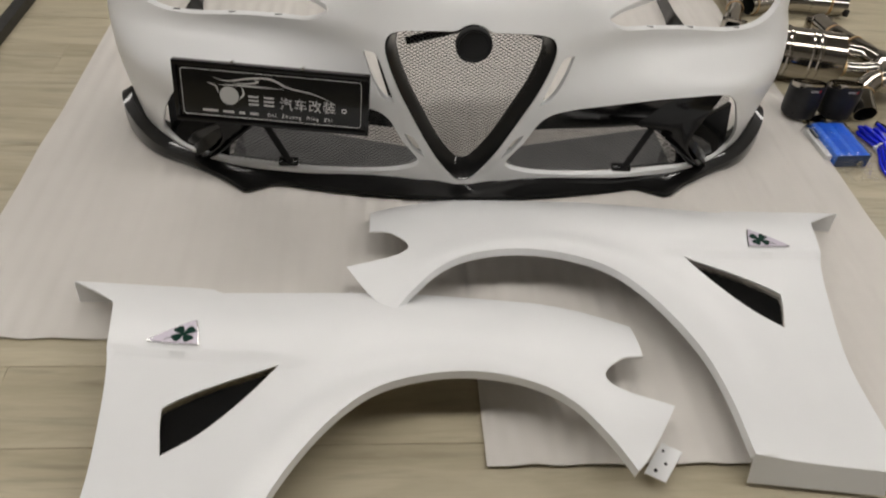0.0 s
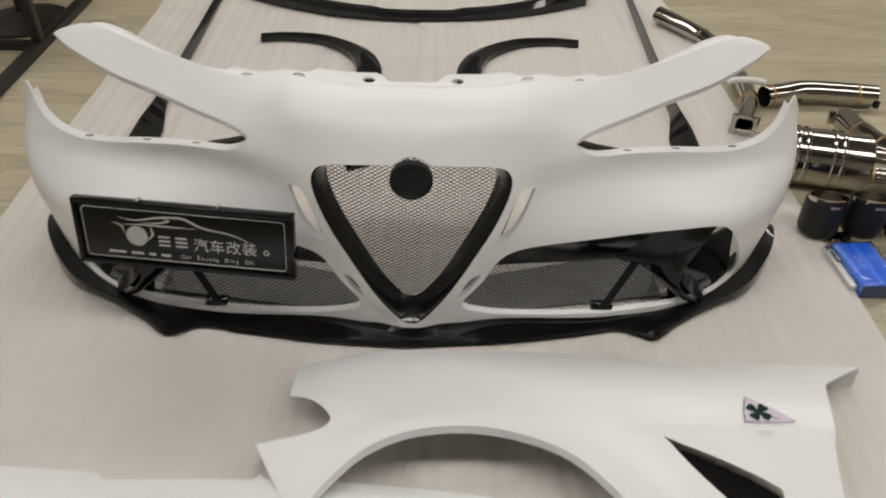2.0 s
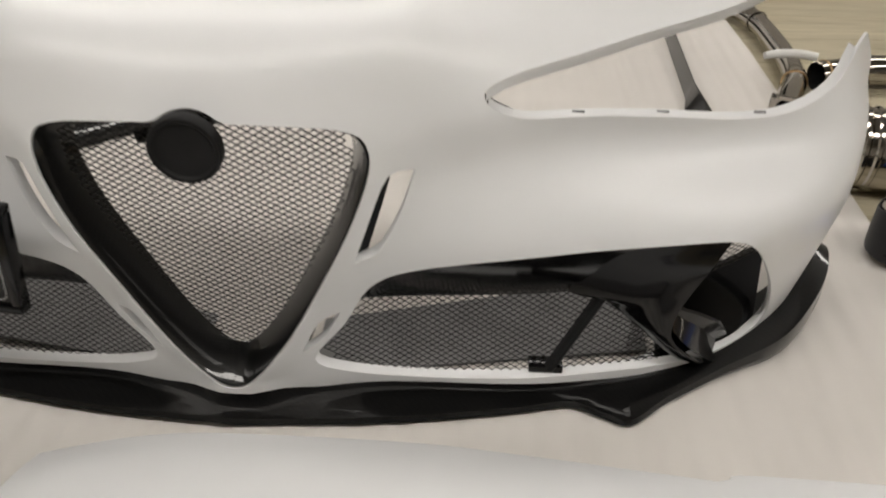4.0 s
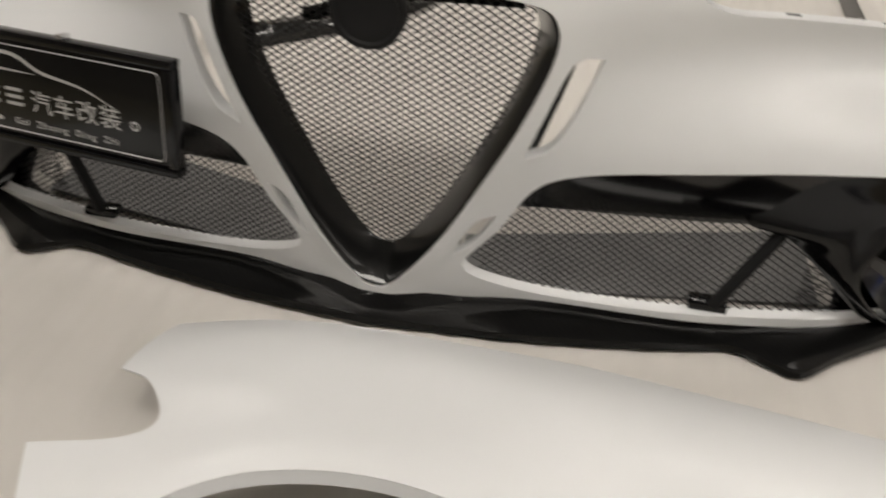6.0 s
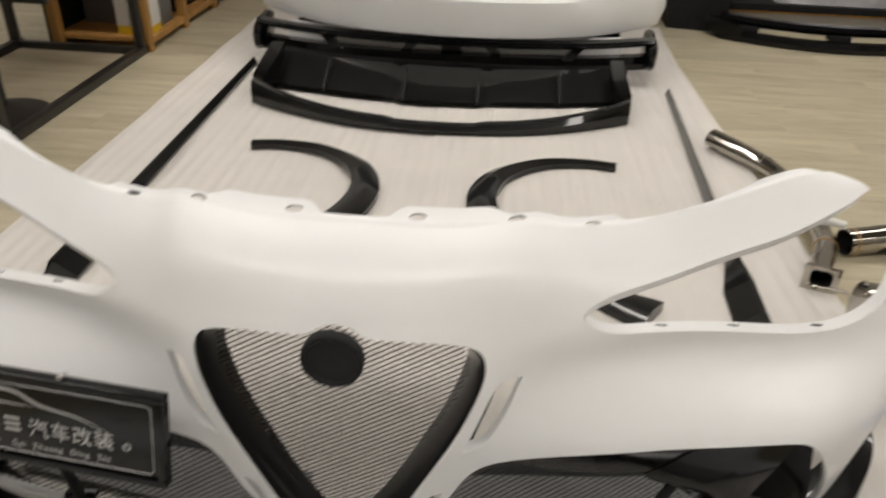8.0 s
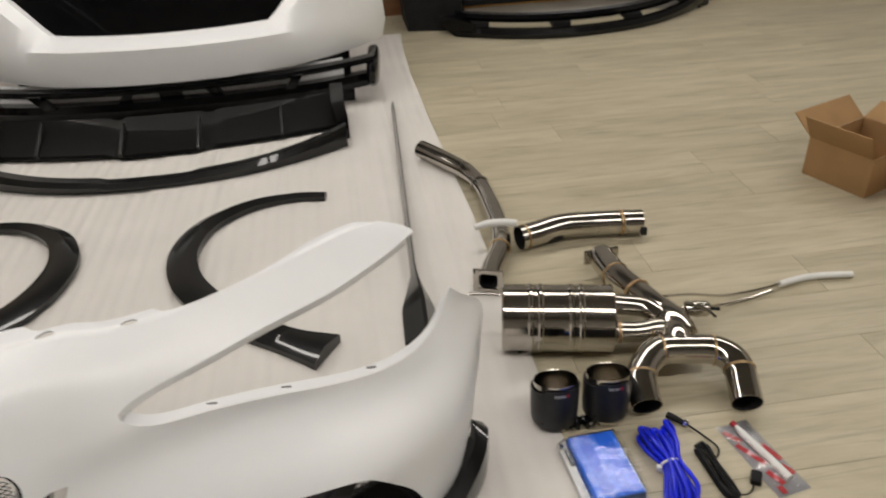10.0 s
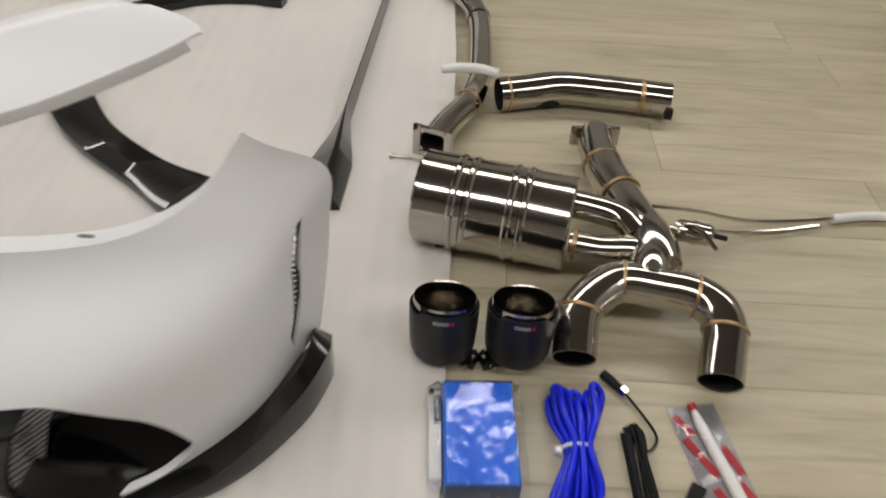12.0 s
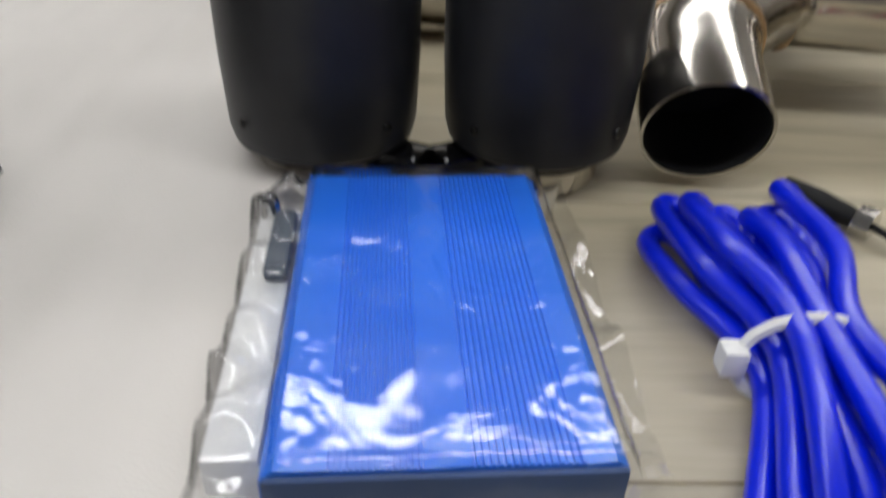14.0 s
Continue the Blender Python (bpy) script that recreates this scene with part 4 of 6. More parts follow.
build_fender(pose(0, 0, 0), False, "white primed front fender with clover badge lying on foam")
build_fender(pose(0.113, -0.352, 0, 0, 0, -5.6), True, "white primed mirrored front fender lying partly on the wood floor")


# ---------- wheel arch trims ----------
def arch_trim(m, flip):
    e_rows = []
    pts = [(0.36, 0.385, 0.042), (0.25, 0.40, 0.046), (0.10, 0.37, 0.06), (-0.03, 0.26, 0.08), (-0.085, 0.10, 0.09), (-0.06, -0.07, 0.095), (0.02, -0.21, 0.095), (0.105, -0.31, 0.085), (0.24, -0.415, 0.085), (0.345, -0.485, 0.12)]
    s = -1 if flip else 1
    C = crom([(p[0], p[1], 0) for p in pts], 6)
    W = crom([(p[2], 0, 0) for p in pts], 6)
    rows = []
    for i, (p, w) in enumerate(zip(C, W)):
        t = (C[min(i + 1, len(C) - 1)] - C[max(i - 1, 0)]).normalized()
        n = Vector((t.y, -t.x, 0))
        w = w.x
        a, b = p + n * w / 2, p - n * w / 2
        h = 0.016 + 0.02 * w / 0.1
        up = Vector((0, 0, 1))
        sec = [a + up * 0.012, a + up * (0.012 + h * 0.5), p + n * w * 0.1 + up * (0.012 + h), b + up * (0.016 + h * 0.55), b + up * 0.012, p + up * 0.012]
        rows.append([(s * q.x, q.y, q.z) for q in sec])
    ob = loft("wheel_arch_trim", rows, CARBON, None, angle=38)
    ob.matrix_basis = m
    return tagged(ob, "curved glossy carbon wheel arch trim lying on foam", "arch trim", "arch trims on the foam")


arch_trim(pose(0.262, 1.235, 0), False)
arch_trim(pose(-0.273, 1.24, 0), True)


# ---------- side skirts ----------
def side_skirt(x_near, y_near, x_far, y_far, flip):
    s = -1 if flip else 1
    rows = []
    n = 60
    for k in range(n + 1):
        f = k / n
        x, y = x_near + (x_far - x_near) * f, y_near + (y_far - y_near) * f
        w = 0.09 if f < 0.085 else 0.09 - 0.068 * min(1, (f - 0.085) / 0.10)
        h = 0.05 - 0.02 * f
        if f > 0.12:
            w *= 1 - 0.25 * f
        a = x - w * 0.5
        b = x + w * 0.5
        rows.append([(a, y + 0.0 * f, 0.012), (a, y, 0.018), (x + s * w * 0.1, y, 0.012 + h), (x + s * w * 0.22, y, 0.012 + h), (b, y, 0.02), (b, y, 0.012)])
    e = thing("side_skirt", "long glossy carbon side skirt blade lying on foam", "side skirt", "side skirts on the foam")
    cut = 5
    loft("wedge", rows[:cut + 1], CARBON, e, "broad wedge end", angle=20)
    loft("blade", rows[cut:], CARBON, e, "long narrow blade", angle=20)


side_skirt(0.848, 0.752, 0.938, 2.437, False)
side_skirt(-0.858, 0.752, -0.895, 2.55, True)


# ---------- diffuser frame ----------
def build_diffuser_frame():
    e = thing("diffuser_frame", "glossy black carbon rear diffuser frame lying on foam", "car diffuser")
    # front hoop on the floor
    rows = []
    for k in range(41):
        f = -1 + 2 * k / 40
        x = 0.74 * f - 0.02
        y = 1.835 + 0.22 * abs(f) ** 2.2
        h = 0.042 + 0.045 * abs(f) ** 3
        notch = 0.008 if abs(f) < 0.25 else 0
        rows.append([(x, y, 0.012), (x, y - 0.006, 0.012 + h * 0.6 - notch), (x, y + 0.008, 0.012 + h - notch), (x, y + 0.055, 0.008 + h - notch), (x, y + 0.06, 0.014)])
    loft("front_hoop", rows, CARBON, e, "glossy front hoop")
    rows = []
    for k in range(41):
        f = -1 + 2 * k / 40
        x = 0.74 * f - 0.02
        y = 2.14 + 0.11 * abs(f) ** 2
        d = 0.012 if 0.24 < abs(f) < 0.26 else 0
        y0 = y - (0.02 if abs(f) < 0.25 else 0)
        rows.append([(x, y0, 0.020), (x, y0 + 0.003, 0.036 - d), (x, y + 0.09, 0.075 - d), (x, y + 0.19, 0.115 - d), (x, y + 0.19, 0.10 - d), (x, y + 0.01, 0.016)])
    loft("top_plate", rows, CARBON, e, "wide glossy carbon plate")
    for s in (-1, 1):
        x = 0.74 * s - 0.02
        rows = [[(x - 0.05 * s, 2.09, 0.015), (x + 0.012 * s, 2.13, 0.015), (x + 0.012 * s, 2.13, 0.10), (x - 0.03 * s, 2.12, 0.09)],
                [(x - 0.045 * s, 2.25, 0.015), (x + 0.004 * s, 2.25, 0.015), (x + 0.004 * s, 2.25, 0.135), (x - 0.05 * s, 2.25, 0.13)],
                [(x - 0.045 * s, 2.40, 0.03), (x + 0.004 * s, 2.40, 0.03), (x + 0.004 * s, 2.40, 0.16), (x - 0.05 * s, 2.40, 0.16)]]
        loft("end_cheek", rows, GLOSS_BLACK, e, "black end cheek")
    for x in (-0.5, -0.17, 0.13, 0.46):
        q = 0.14 * (x / 0.74) ** 2
        rows = [[(x - 0.006, 2.115 + q, 0.03), (x + 0.006, 2.115 + q, 0.03), (x + 0.006, 2.115 + q, 0.046), (x - 0.006, 2.115 + q, 0.046)], [(x - 0.006, 2.26 + q, 0.08), (x + 0.006, 2.26 + q, 0.08), (x + 0.006, 2.26 + q, 0.125), (x - 0.006, 2.26 + q, 0.125)]]
        loft("fin", rows, CARBON, e, "upright black fin")


build_diffuser_frame()


# ---------- rear bumper with its black lower insert ----------
def build_rear_bumper():
    e = thing("rear_bumper", "white primed rear bumper shell standing on its black diffuser insert", "car bumper")
    rows = []
    for k in range(61):
        f = -1 + 2 * k / 60
        a = abs(f)
        x = 0.97 * math.sin(f * 1.35) / math.sin(1.35)
        y = 2.38 + 0.55 * (1 - math.cos(a * 1.35)) / (1 - math.cos(1.35))
        low = 0.206 - 0.012 * a - 0.02 * max(0, (a - 0.7) / 0.3)
        top = 0.40 if a < 0.38 else 0.40 + 0.26 * min(1, (a - 0.38) / 0.30) ** 0.8
        rows.append([(x * 0.93, y + 0.055, low), (x * 0.98, y + 0.01, low + 0.02), (x, y, low + 0.10), (x * 0.995, y + 0.006, min(top, low + 0.165)), (x * 0.97, y + 0.05, max(low + 0.172, top - 0.03)), (x * 0.94, y + 0.10, top + 0.004),
                     (x * 0.93, y + 0.14, top - 0.002), (x * 0.92, y + 0.14, top - 0.012), (x * 0.95, y + 0.05, max(low + 0.15, top - 0.05)), (x * 0.96, y + 0.06, low + 0.03)])
    loft("shell", rows, WHITE, e, "satin white primed shell", angle=28)
    # insert: upper rail, lower rail, bridges
    def rail(name, z0, z1, y0, y1, wid):
        rr = []
        for k in range(41):
            f = -1 + 2 * k / 40
            x = wid * f
            y = y0 + (y1 - y0) * abs(f) ** 2.5
            rr.append([(x, y, z0), (x, y - 0.012, (z0 + z1) / 2), (x, y, z1), (x, y + 0.05, z1), (x, y + 0.05, z0)])
        loft(name, rr, GLOSS_BLACK, e, "glossy black rail")

    rail("upper_rail", 0.182, 0.208, 2.40, 2.58, 0.88)
    rail("lower_rail", 0.075, 0.135, 2.44, 2.58, 0.86)
    for x, dx in ((-0.50, -0.04), (-0.20, 0.05), (0.0, 0.0), (0.20, -0.05), (0.50, 0.04)):
        w = 0.022 if x else 0.045
        rr = [[(x - w, 2.455, 0.13), (x + w, 2.455, 0.13), (x + w, 2.49, 0.13), (x - w, 2.49, 0.13)], [(x + dx - w, 2.42, 0.20), (x + dx + w, 2.42, 0.20), (x + dx + w, 2.46, 0.20), (x + dx - w, 2.46, 0.20)]]
        loft("bridge", rr, GLOSS_BLACK, e, "slanted black bridge")
    for s in (-1, 1):
        rr = []
        for y, g in ((2.50, 0.45), (2.53, 0.75), (2.58, 0.95), (2.68, 1.0), (2.80, 1.0), (2.84, 0.8)):
            cx = 0.865 + 0.10 * (y - 2.53)
            rr.append([(s * (cx + 0.03 * g * math.copysign(abs(math.cos(q)) ** 0.7, math.cos(q))), y, 0.135 + 0.06 * g * (1.0 if math.sin(q) > 0 else 1.1) * math.copysign(abs(math.sin(q)) ** 0.7, math.sin(q))) for q in (2 * math.pi * k / 20 for k in range(20))])
        loft("corner_block", rr, GLOSS_BLACK, e, "black corner block")
    inner = []
    for k in range(17):
        x = 0.74 * (-1 + k / 8)
        q = 0.12 * abs(x / 0.86) ** 2.5
        inner.append([(x, 2.485 + q, 0.10), (x, 2.535 + q, 0.20), (x, 2.54 + q, 0.20), (x, 2.49 + q, 0.10)])
    loft("inner_panel", inner, WHITE, e, "white panel behind the openings")
    bm = bmesh.new()
    box_bm(bm, (-0.78, 2.57, 0.012), (0.78, 2.60, 0.085), 0.004)
    part("floor_sill", bm, MATT_BLACK, e, "black lower sill")


build_rear_bumper()


def build_hood():
    rows = []
    for k in range(25):
        f = -1 + 2 * k / 24
        x = 0.78 * f
        rows.append([(x, 2.86 + 0.05 * f * f, 0.012), (x, 2.98 + 0.05 * f * f, 0.55), (x * 0.95, 3.16 + 0.05 * f * f, 1.02), (x * 0.95, 3.19 + 0.05 * f * f, 1.02), (x, 3.01 + 0.05 * f * f, 0.55), (x, 2.9 + 0.05 * f * f, 0.012)])
    ob = loft("boot_lid", rows, GLOSS_BLACK, None, angle=28)
    tagged(ob, "large glossy black panel leaning behind the rear bumper", "car panel")
    # upright rack that holds it
    e = thing("panel_rack", "black steel rack behind the leaning panel", "rack")
    for x in (-0.7, 0.7):
        box("post", (x - 0.02, 3.26, 0), (x + 0.02, 3.30, 1.3), BLACK_STEEL, e)
    box("rail", (-0.68, 3.262, 1.0), (0.68, 3.298, 1.04), BLACK_STEEL, e)


build_hood()


# ---------- exhaust system ----------
def ring_on(name, p, direction, r, wid, material, parent, label=""):
    d = Vector(direction).normalized()
    m = Matrix.Translation(p) @ d.to_track_quat("Z", "Y").to_matrix().to_4x4()
    return lathe(name, [(r - 0.002, -wid), (r + 0.001, -wid * 0.7), (r + 0.0016, 0), (r + 0.001, wid * 0.7), (r - 0.002, wid)], material, parent, label, seg=28, m=m)


def build_muffler():
    e = thing("exhaust_muffler", "polished steel muffler with twin pipes joining an H-pipe", "exhaust muffler")
    A, B = Vector((1.05, 0.722, 0.088)), Vector((1.318, 0.662, 0.088))
    ax = (B - A).normalized()
    m = Matrix.Translation(A) @ ax.to_track_quat("Z", "Y").to_matrix().to_4x4()
    L = (B - A).length
    R = 0.084
    prof = [(0.0, 0.0), (R - 0.012, 0.001), (R - 0.003, 0.0), (R + 0.001, 0.004), (R, 0.010)]
    for c in (0.30, 0.66):
        for d in (-0.012, 0.012):
            z = L * c + d
            prof += [(R, z - 0.007), (R + 0.0035, z - 0.003), (R + 0.0035, z + 0.003), (R, z + 0.007)]
    prof += [(R, L - 0.010), (R + 0.001, L - 0.004), (R - 0.003, L), (R - 0.012, L - 0.001), (0.0, L)]
    lathe("canister", prof, STEEL, e, "mirror polished steel canister", seg=72, m=m, angle=14)
    J = Vector((1.452, 0.605, 0.085))
    # twin outlets from the canister to the junction
    tube("outlet_pipe", [B + Vector((-0.005, 0.045, 0.012)), B + Vector((0.05, 0.03, 0.012)), B + Vector((0.09, 0.01, 0.012)), J + Vector((-0.02, 0.03, 0.01))], 0.026, STEEL, e, "polished pipe", seg=24)
    tube("outlet_pipe", [B + Vector((-0.005, -0.04, -0.012)), B + Vector((0.05, -0.05, -0.012)), B + Vector((0.10, -0.055, -0.005)), J + Vector((0.0, -0.01, 0.0))], 0.026, STEEL, e, "polished pipe", seg=24)
    for o in (Vector((0.004, 0.044, 0.012)), Vector((0.004, -0.041, -0.012))):
        ring_on("weld_seam", B + o, ax, 0.027, 0.005, WELD, e, "heat tinted weld")
    lathe("collector", [(0.0, -0.062), (0.034, -0.058), (0.041, -0.03), (0.043, 0.0), (0.041, 0.03), (0.036, 0.062), (0.0, 0.066)], STEEL, e, "polished collector", seg=32, m=Matrix.Translation(J + Vector((0.004, 0.012, 0.0))) @ pose(0, 0, 0, -90, 0, 8))
    # inlet pipe up to its flange
    tube("inlet_pipe", [J + Vector((0.0, -0.04, -0.01)), J + Vector((-0.01, 0.06, 0.005)), (1.425, 0.76, 0.08), (1.405, 0.86, 0.07), (1.40, 0.955, 0.062), (1.402, 0.985, 0.06)], [0.034, 0.034, 0.036, 0.038, 0.037, 0.037], STEEL, e, "polished inlet pipe", seg=28, wall=0.002)
    for p, d in (((1.423, 0.765, 0.08), (-0.2, 1, -0.1)), ((1.403, 0.87, 0.069), (-0.1, 1, -0.1))):
        ring_on("weld_seam", p, d, 0.0385, 0.004, WELD, e, "heat tinted weld")
    bm = bmesh.new()
    box_bm(bm, (-0.052, -0.004, -0.022), (0.052, 0.004, 0.022), 0.004, pose(1.402, 0.985, 0.062, -6, 0, 3))
    part("inlet_flange", bm, STEEL, e, "two-bolt steel flange")
    # H-pipe: cross tube, elbows, outlets
    zc = 0.083
    el = [(1.308, 0.396, 0.040), (1.312, 0.435, 0.054), (1.320, 0.470, 0.066), (1.352, 0.508, 0.076), (1.392, 0.530, 0.080), (1.455, 0.522, 0.080), (1.510, 0.508, 0.080), (1.540, 0.480, 0.076), (1.547, 0.445, 0.066), (1.538, 0.405, 0.053), (1.528, 0.364, 0.040)]
    tube("tail_pipe", el, 0.035, STEEL, e, "polished twin elbow pipe", seg=36, wall=0.0018, n=8)
    for i, j in ((2, 1), (4, 5), (6, 5), (8, 9)):
        p, q = Vector(el[i]), Vector(el[j])
        ring_on("weld_seam", p, q - p, 0.0358, 0.0035, WELD, e, "golden heat tinted weld")
    # plugs that paint the shade inside both open ends
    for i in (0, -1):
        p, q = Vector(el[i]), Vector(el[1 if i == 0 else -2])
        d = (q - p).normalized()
        lathe("pipe_inside", [(0.0, 0.05), (0.0325, 0.05), (0.0325, 0.001)], SHADE_IN, e, "near-black plug for the shade in the pipe", seg=28, m=Matrix.Translation(p) @ d.to_track_quat("Z", "Y").to_matrix().to_4x4())
    tube("riser", [(1.437, 0.53, 0.083), (1.442, 0.56, 0.088), J + Vector((0, -0.01, 0.0))], 0.035, STEEL, e, "short joining pipe", seg=28)
    ring_on("weld_seam", J + Vector((0.0, -0.02, 0)), (0.1, 1, 0), 0.036, 0.005, WELD, e, "heat tinted weld")
    # valve drive
    v = Vector((1.535, 0.652, 0.092))
    mm = Matrix.Translation(v) @ pose(0, 0, 0, 0, 90, -12)
    lathe("valve_motor", [(0.0, -0.03), (0.018, -0.03), (0.02, -0.027), (0.02, -0.004), (0.0215, -0.003), (0.0215, 0.003), (0.02, 0.004), (0.02, 0.024), (0.016, 0.03), (0.0, 0.03)], STEEL, e, "small steel vacuum valve", seg=28, m=mm)
    tube("valve_stem", [v + Vector((0.03, -0.004, 0)), v + Vector((0.055, -0.012, 0))], 0.005, MATT_BLACK, e, "black hose nipple", seg=10, smooth_path=False)
    bm = bmesh.new()
    box_bm(bm, (-0.055, -0.004, -0.012), (0.03, 0.004, 0.012), 0.002, pose(1.50, 0.655, 0.088, 0, 0, -15))
    part("valve_bracket", bm, STEEL, e, "steel bracket")
    tube("valve_rod", [(1.47, 0.71, 0.10), (1.56, 0.735, 0.075), (1.68, 0.77, 0.03), (1.80, 0.797, 0.016), (1.87, 0.815, 0.012)], 0.0035, STEEL, e, "thin bright steel tube", seg=8)
    tube("valve_rod", [(1.565, 0.665, 0.085), (1.61, 0.715, 0.045), (1.66, 0.745, 0.02), (1.75, 0.768, 0.012), (1.83, 0.79, 0.011)], 0.0035, STEEL, e, "thin bright steel tube", seg=8)
    tube("rod_sleeve", [(1.865, 0.812, 0.012), (1.93, 0.826, 0.012), (2.0, 0.828, 0.012), (2.086, 0.816, 0.012)], 0.0095, PLASTIC_W, e, "white plastic sleeve", seg=12)
    tube("hanger_rod", [(1.062, 0.80, 0.10), (1.03, 0.812, 0.10), (0.99, 0.818, 0.10)], 0.004, STEEL, e, "thin hanger rod", seg=10)
    lathe("rod_end", [(0.0, -0.005), (0.007, -0.004), (0.007, 0.004), (0.0, 0.005)], STEEL, e, "rod end knob", seg=12, m=pose(0.988, 0.818, 0.10, 0, 90, 0))
    tube("valve_arm", [(1.50, 0.655, 0.11), (1.535, 0.63, 0.115), (1.56, 0.60, 0.10)], 0.004, STEEL, e, "small valve arm", seg=8)
    for q in (-0.042, 0.042):
        lathe("flange_bolt", [(0.0, 0.007), (0.006, 0.006), (0.0065, 0.0)], STEEL, e, "flange bolt", seg=6, m=pose(1.402 + q, 0.99, 0.062, -90, 0, 0))
    box("canister_foot", (1.08, 0.665, 0.0), (1.29, 0.715, 0.012), STEEL, e, "folded steel foot", bevel=0.002)


build_muffler()


def build_mid_pipes():
    e = thing("exhaust_pipe", "polished steel bent exhaust pipe with a square flange", "exhaust pipe", "loose exhaust pipes")
    pts = [(0.995, 1.875, 0.05), (1.055, 1.78, 0.048), (1.125, 1.665, 0.043), (1.158, 1.55, 0.04), (1.165, 1.40, 0.04), (1.16, 1.24, 0.04), (1.135, 1.12, 0.042), (1.09, 1.02, 0.045), (1.062, 0.945, 0.048)]
    tube("pipe", pts, [0.033, 0.033, 0.031, 0.028, 0.029, 0.029, 0.030, 0.031, 0.031], STEEL, e, "mirror polished pipe", seg=28, wall=0.002, n=8)
    for i in (2, 3, 6):
        ring_on("weld_seam", pts[i], Vector(pts[i + 1]) - Vector(pts[i]), 0.0315, 0.004, WELD if i == 6 else STEEL, e, "weld seam")
    d = Vector(pts[-1]) - Vector(pts[-2])
    mm = Matrix.Translation(pts[-1]) @ d.to_track_quat("Y", "Z").to_matrix().to_4x4()
    bm = bmesh.new()
    for a, b in (((-0.05, -0.004, -0.045), (-0.031, 0.004, 0.045)), ((0.031, -0.004, -0.045), (0.05, 0.004, 0.045)), ((-0.031, -0.004, 0.03), (0.031, 0.004, 0.045)), ((-0.031, -0.004, -0.045), (0.031, 0.004, -0.03))):
        box_bm(bm, a, b, 0.001, mm @ Matrix.Diagonal((0.86, 1, 0.8, 1)))
    part("flange", bm, STEEL, e, "square steel flange")
    # the pipe's inner shade is a near-black plug
    lathe("pipe_inside", [(0.0, 0.12), (0.0285, 0.12), (0.0285, 0.0)], SHADE_IN, e, "near-black plug for the shade in the pipe", seg=24, m=Matrix.Translation(pts[-1]) @ (-d).to_track_quat("Z", "Y").to_matrix().to_4x4())
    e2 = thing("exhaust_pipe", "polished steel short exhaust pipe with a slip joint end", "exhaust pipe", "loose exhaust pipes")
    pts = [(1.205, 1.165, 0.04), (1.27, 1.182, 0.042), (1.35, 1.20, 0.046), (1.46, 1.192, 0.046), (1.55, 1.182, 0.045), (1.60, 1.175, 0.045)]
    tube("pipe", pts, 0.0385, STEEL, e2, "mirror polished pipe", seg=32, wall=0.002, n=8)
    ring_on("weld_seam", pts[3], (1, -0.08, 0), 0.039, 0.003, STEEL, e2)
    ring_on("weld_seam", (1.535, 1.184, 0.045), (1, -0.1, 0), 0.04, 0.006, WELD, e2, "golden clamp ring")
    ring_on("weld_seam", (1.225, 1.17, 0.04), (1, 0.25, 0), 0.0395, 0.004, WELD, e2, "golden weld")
    # inner shade and end slot drawn in the same near-black
    lathe("pipe_inside", [(0.0, 0.14), (0.036, 0.14), (0.036, 0.0)], SHADE_IN, e2, "near-black plug for the shade in the pipe", seg=24, m=Matrix.Translation(pts[0]) @ Vector((1, 0.25, 0)).to_track_quat("Z", "Y").to_matrix().to_4x4())
    box("slot", (1.585, 1.13, 0.02), (1.602, 1.142, 0.045), SHADE_IN, e2, "pipe end slot drawn as a near-black block", bevel=0.001)
    t = tube("white_hose_stub", [(1.07, 1.19, 0.082), (1.11, 1.197, 0.086), (1.16, 1.19, 0.089), (1.20, 1.178, 0.086)], [0.009, 0.0115, 0.0115, 0.0115], PLASTIC_W, None, seg=12)
    tagged(t, "short white plastic sleeve lying over the pipes", "plastic sleeve")


build_mid_pipes()


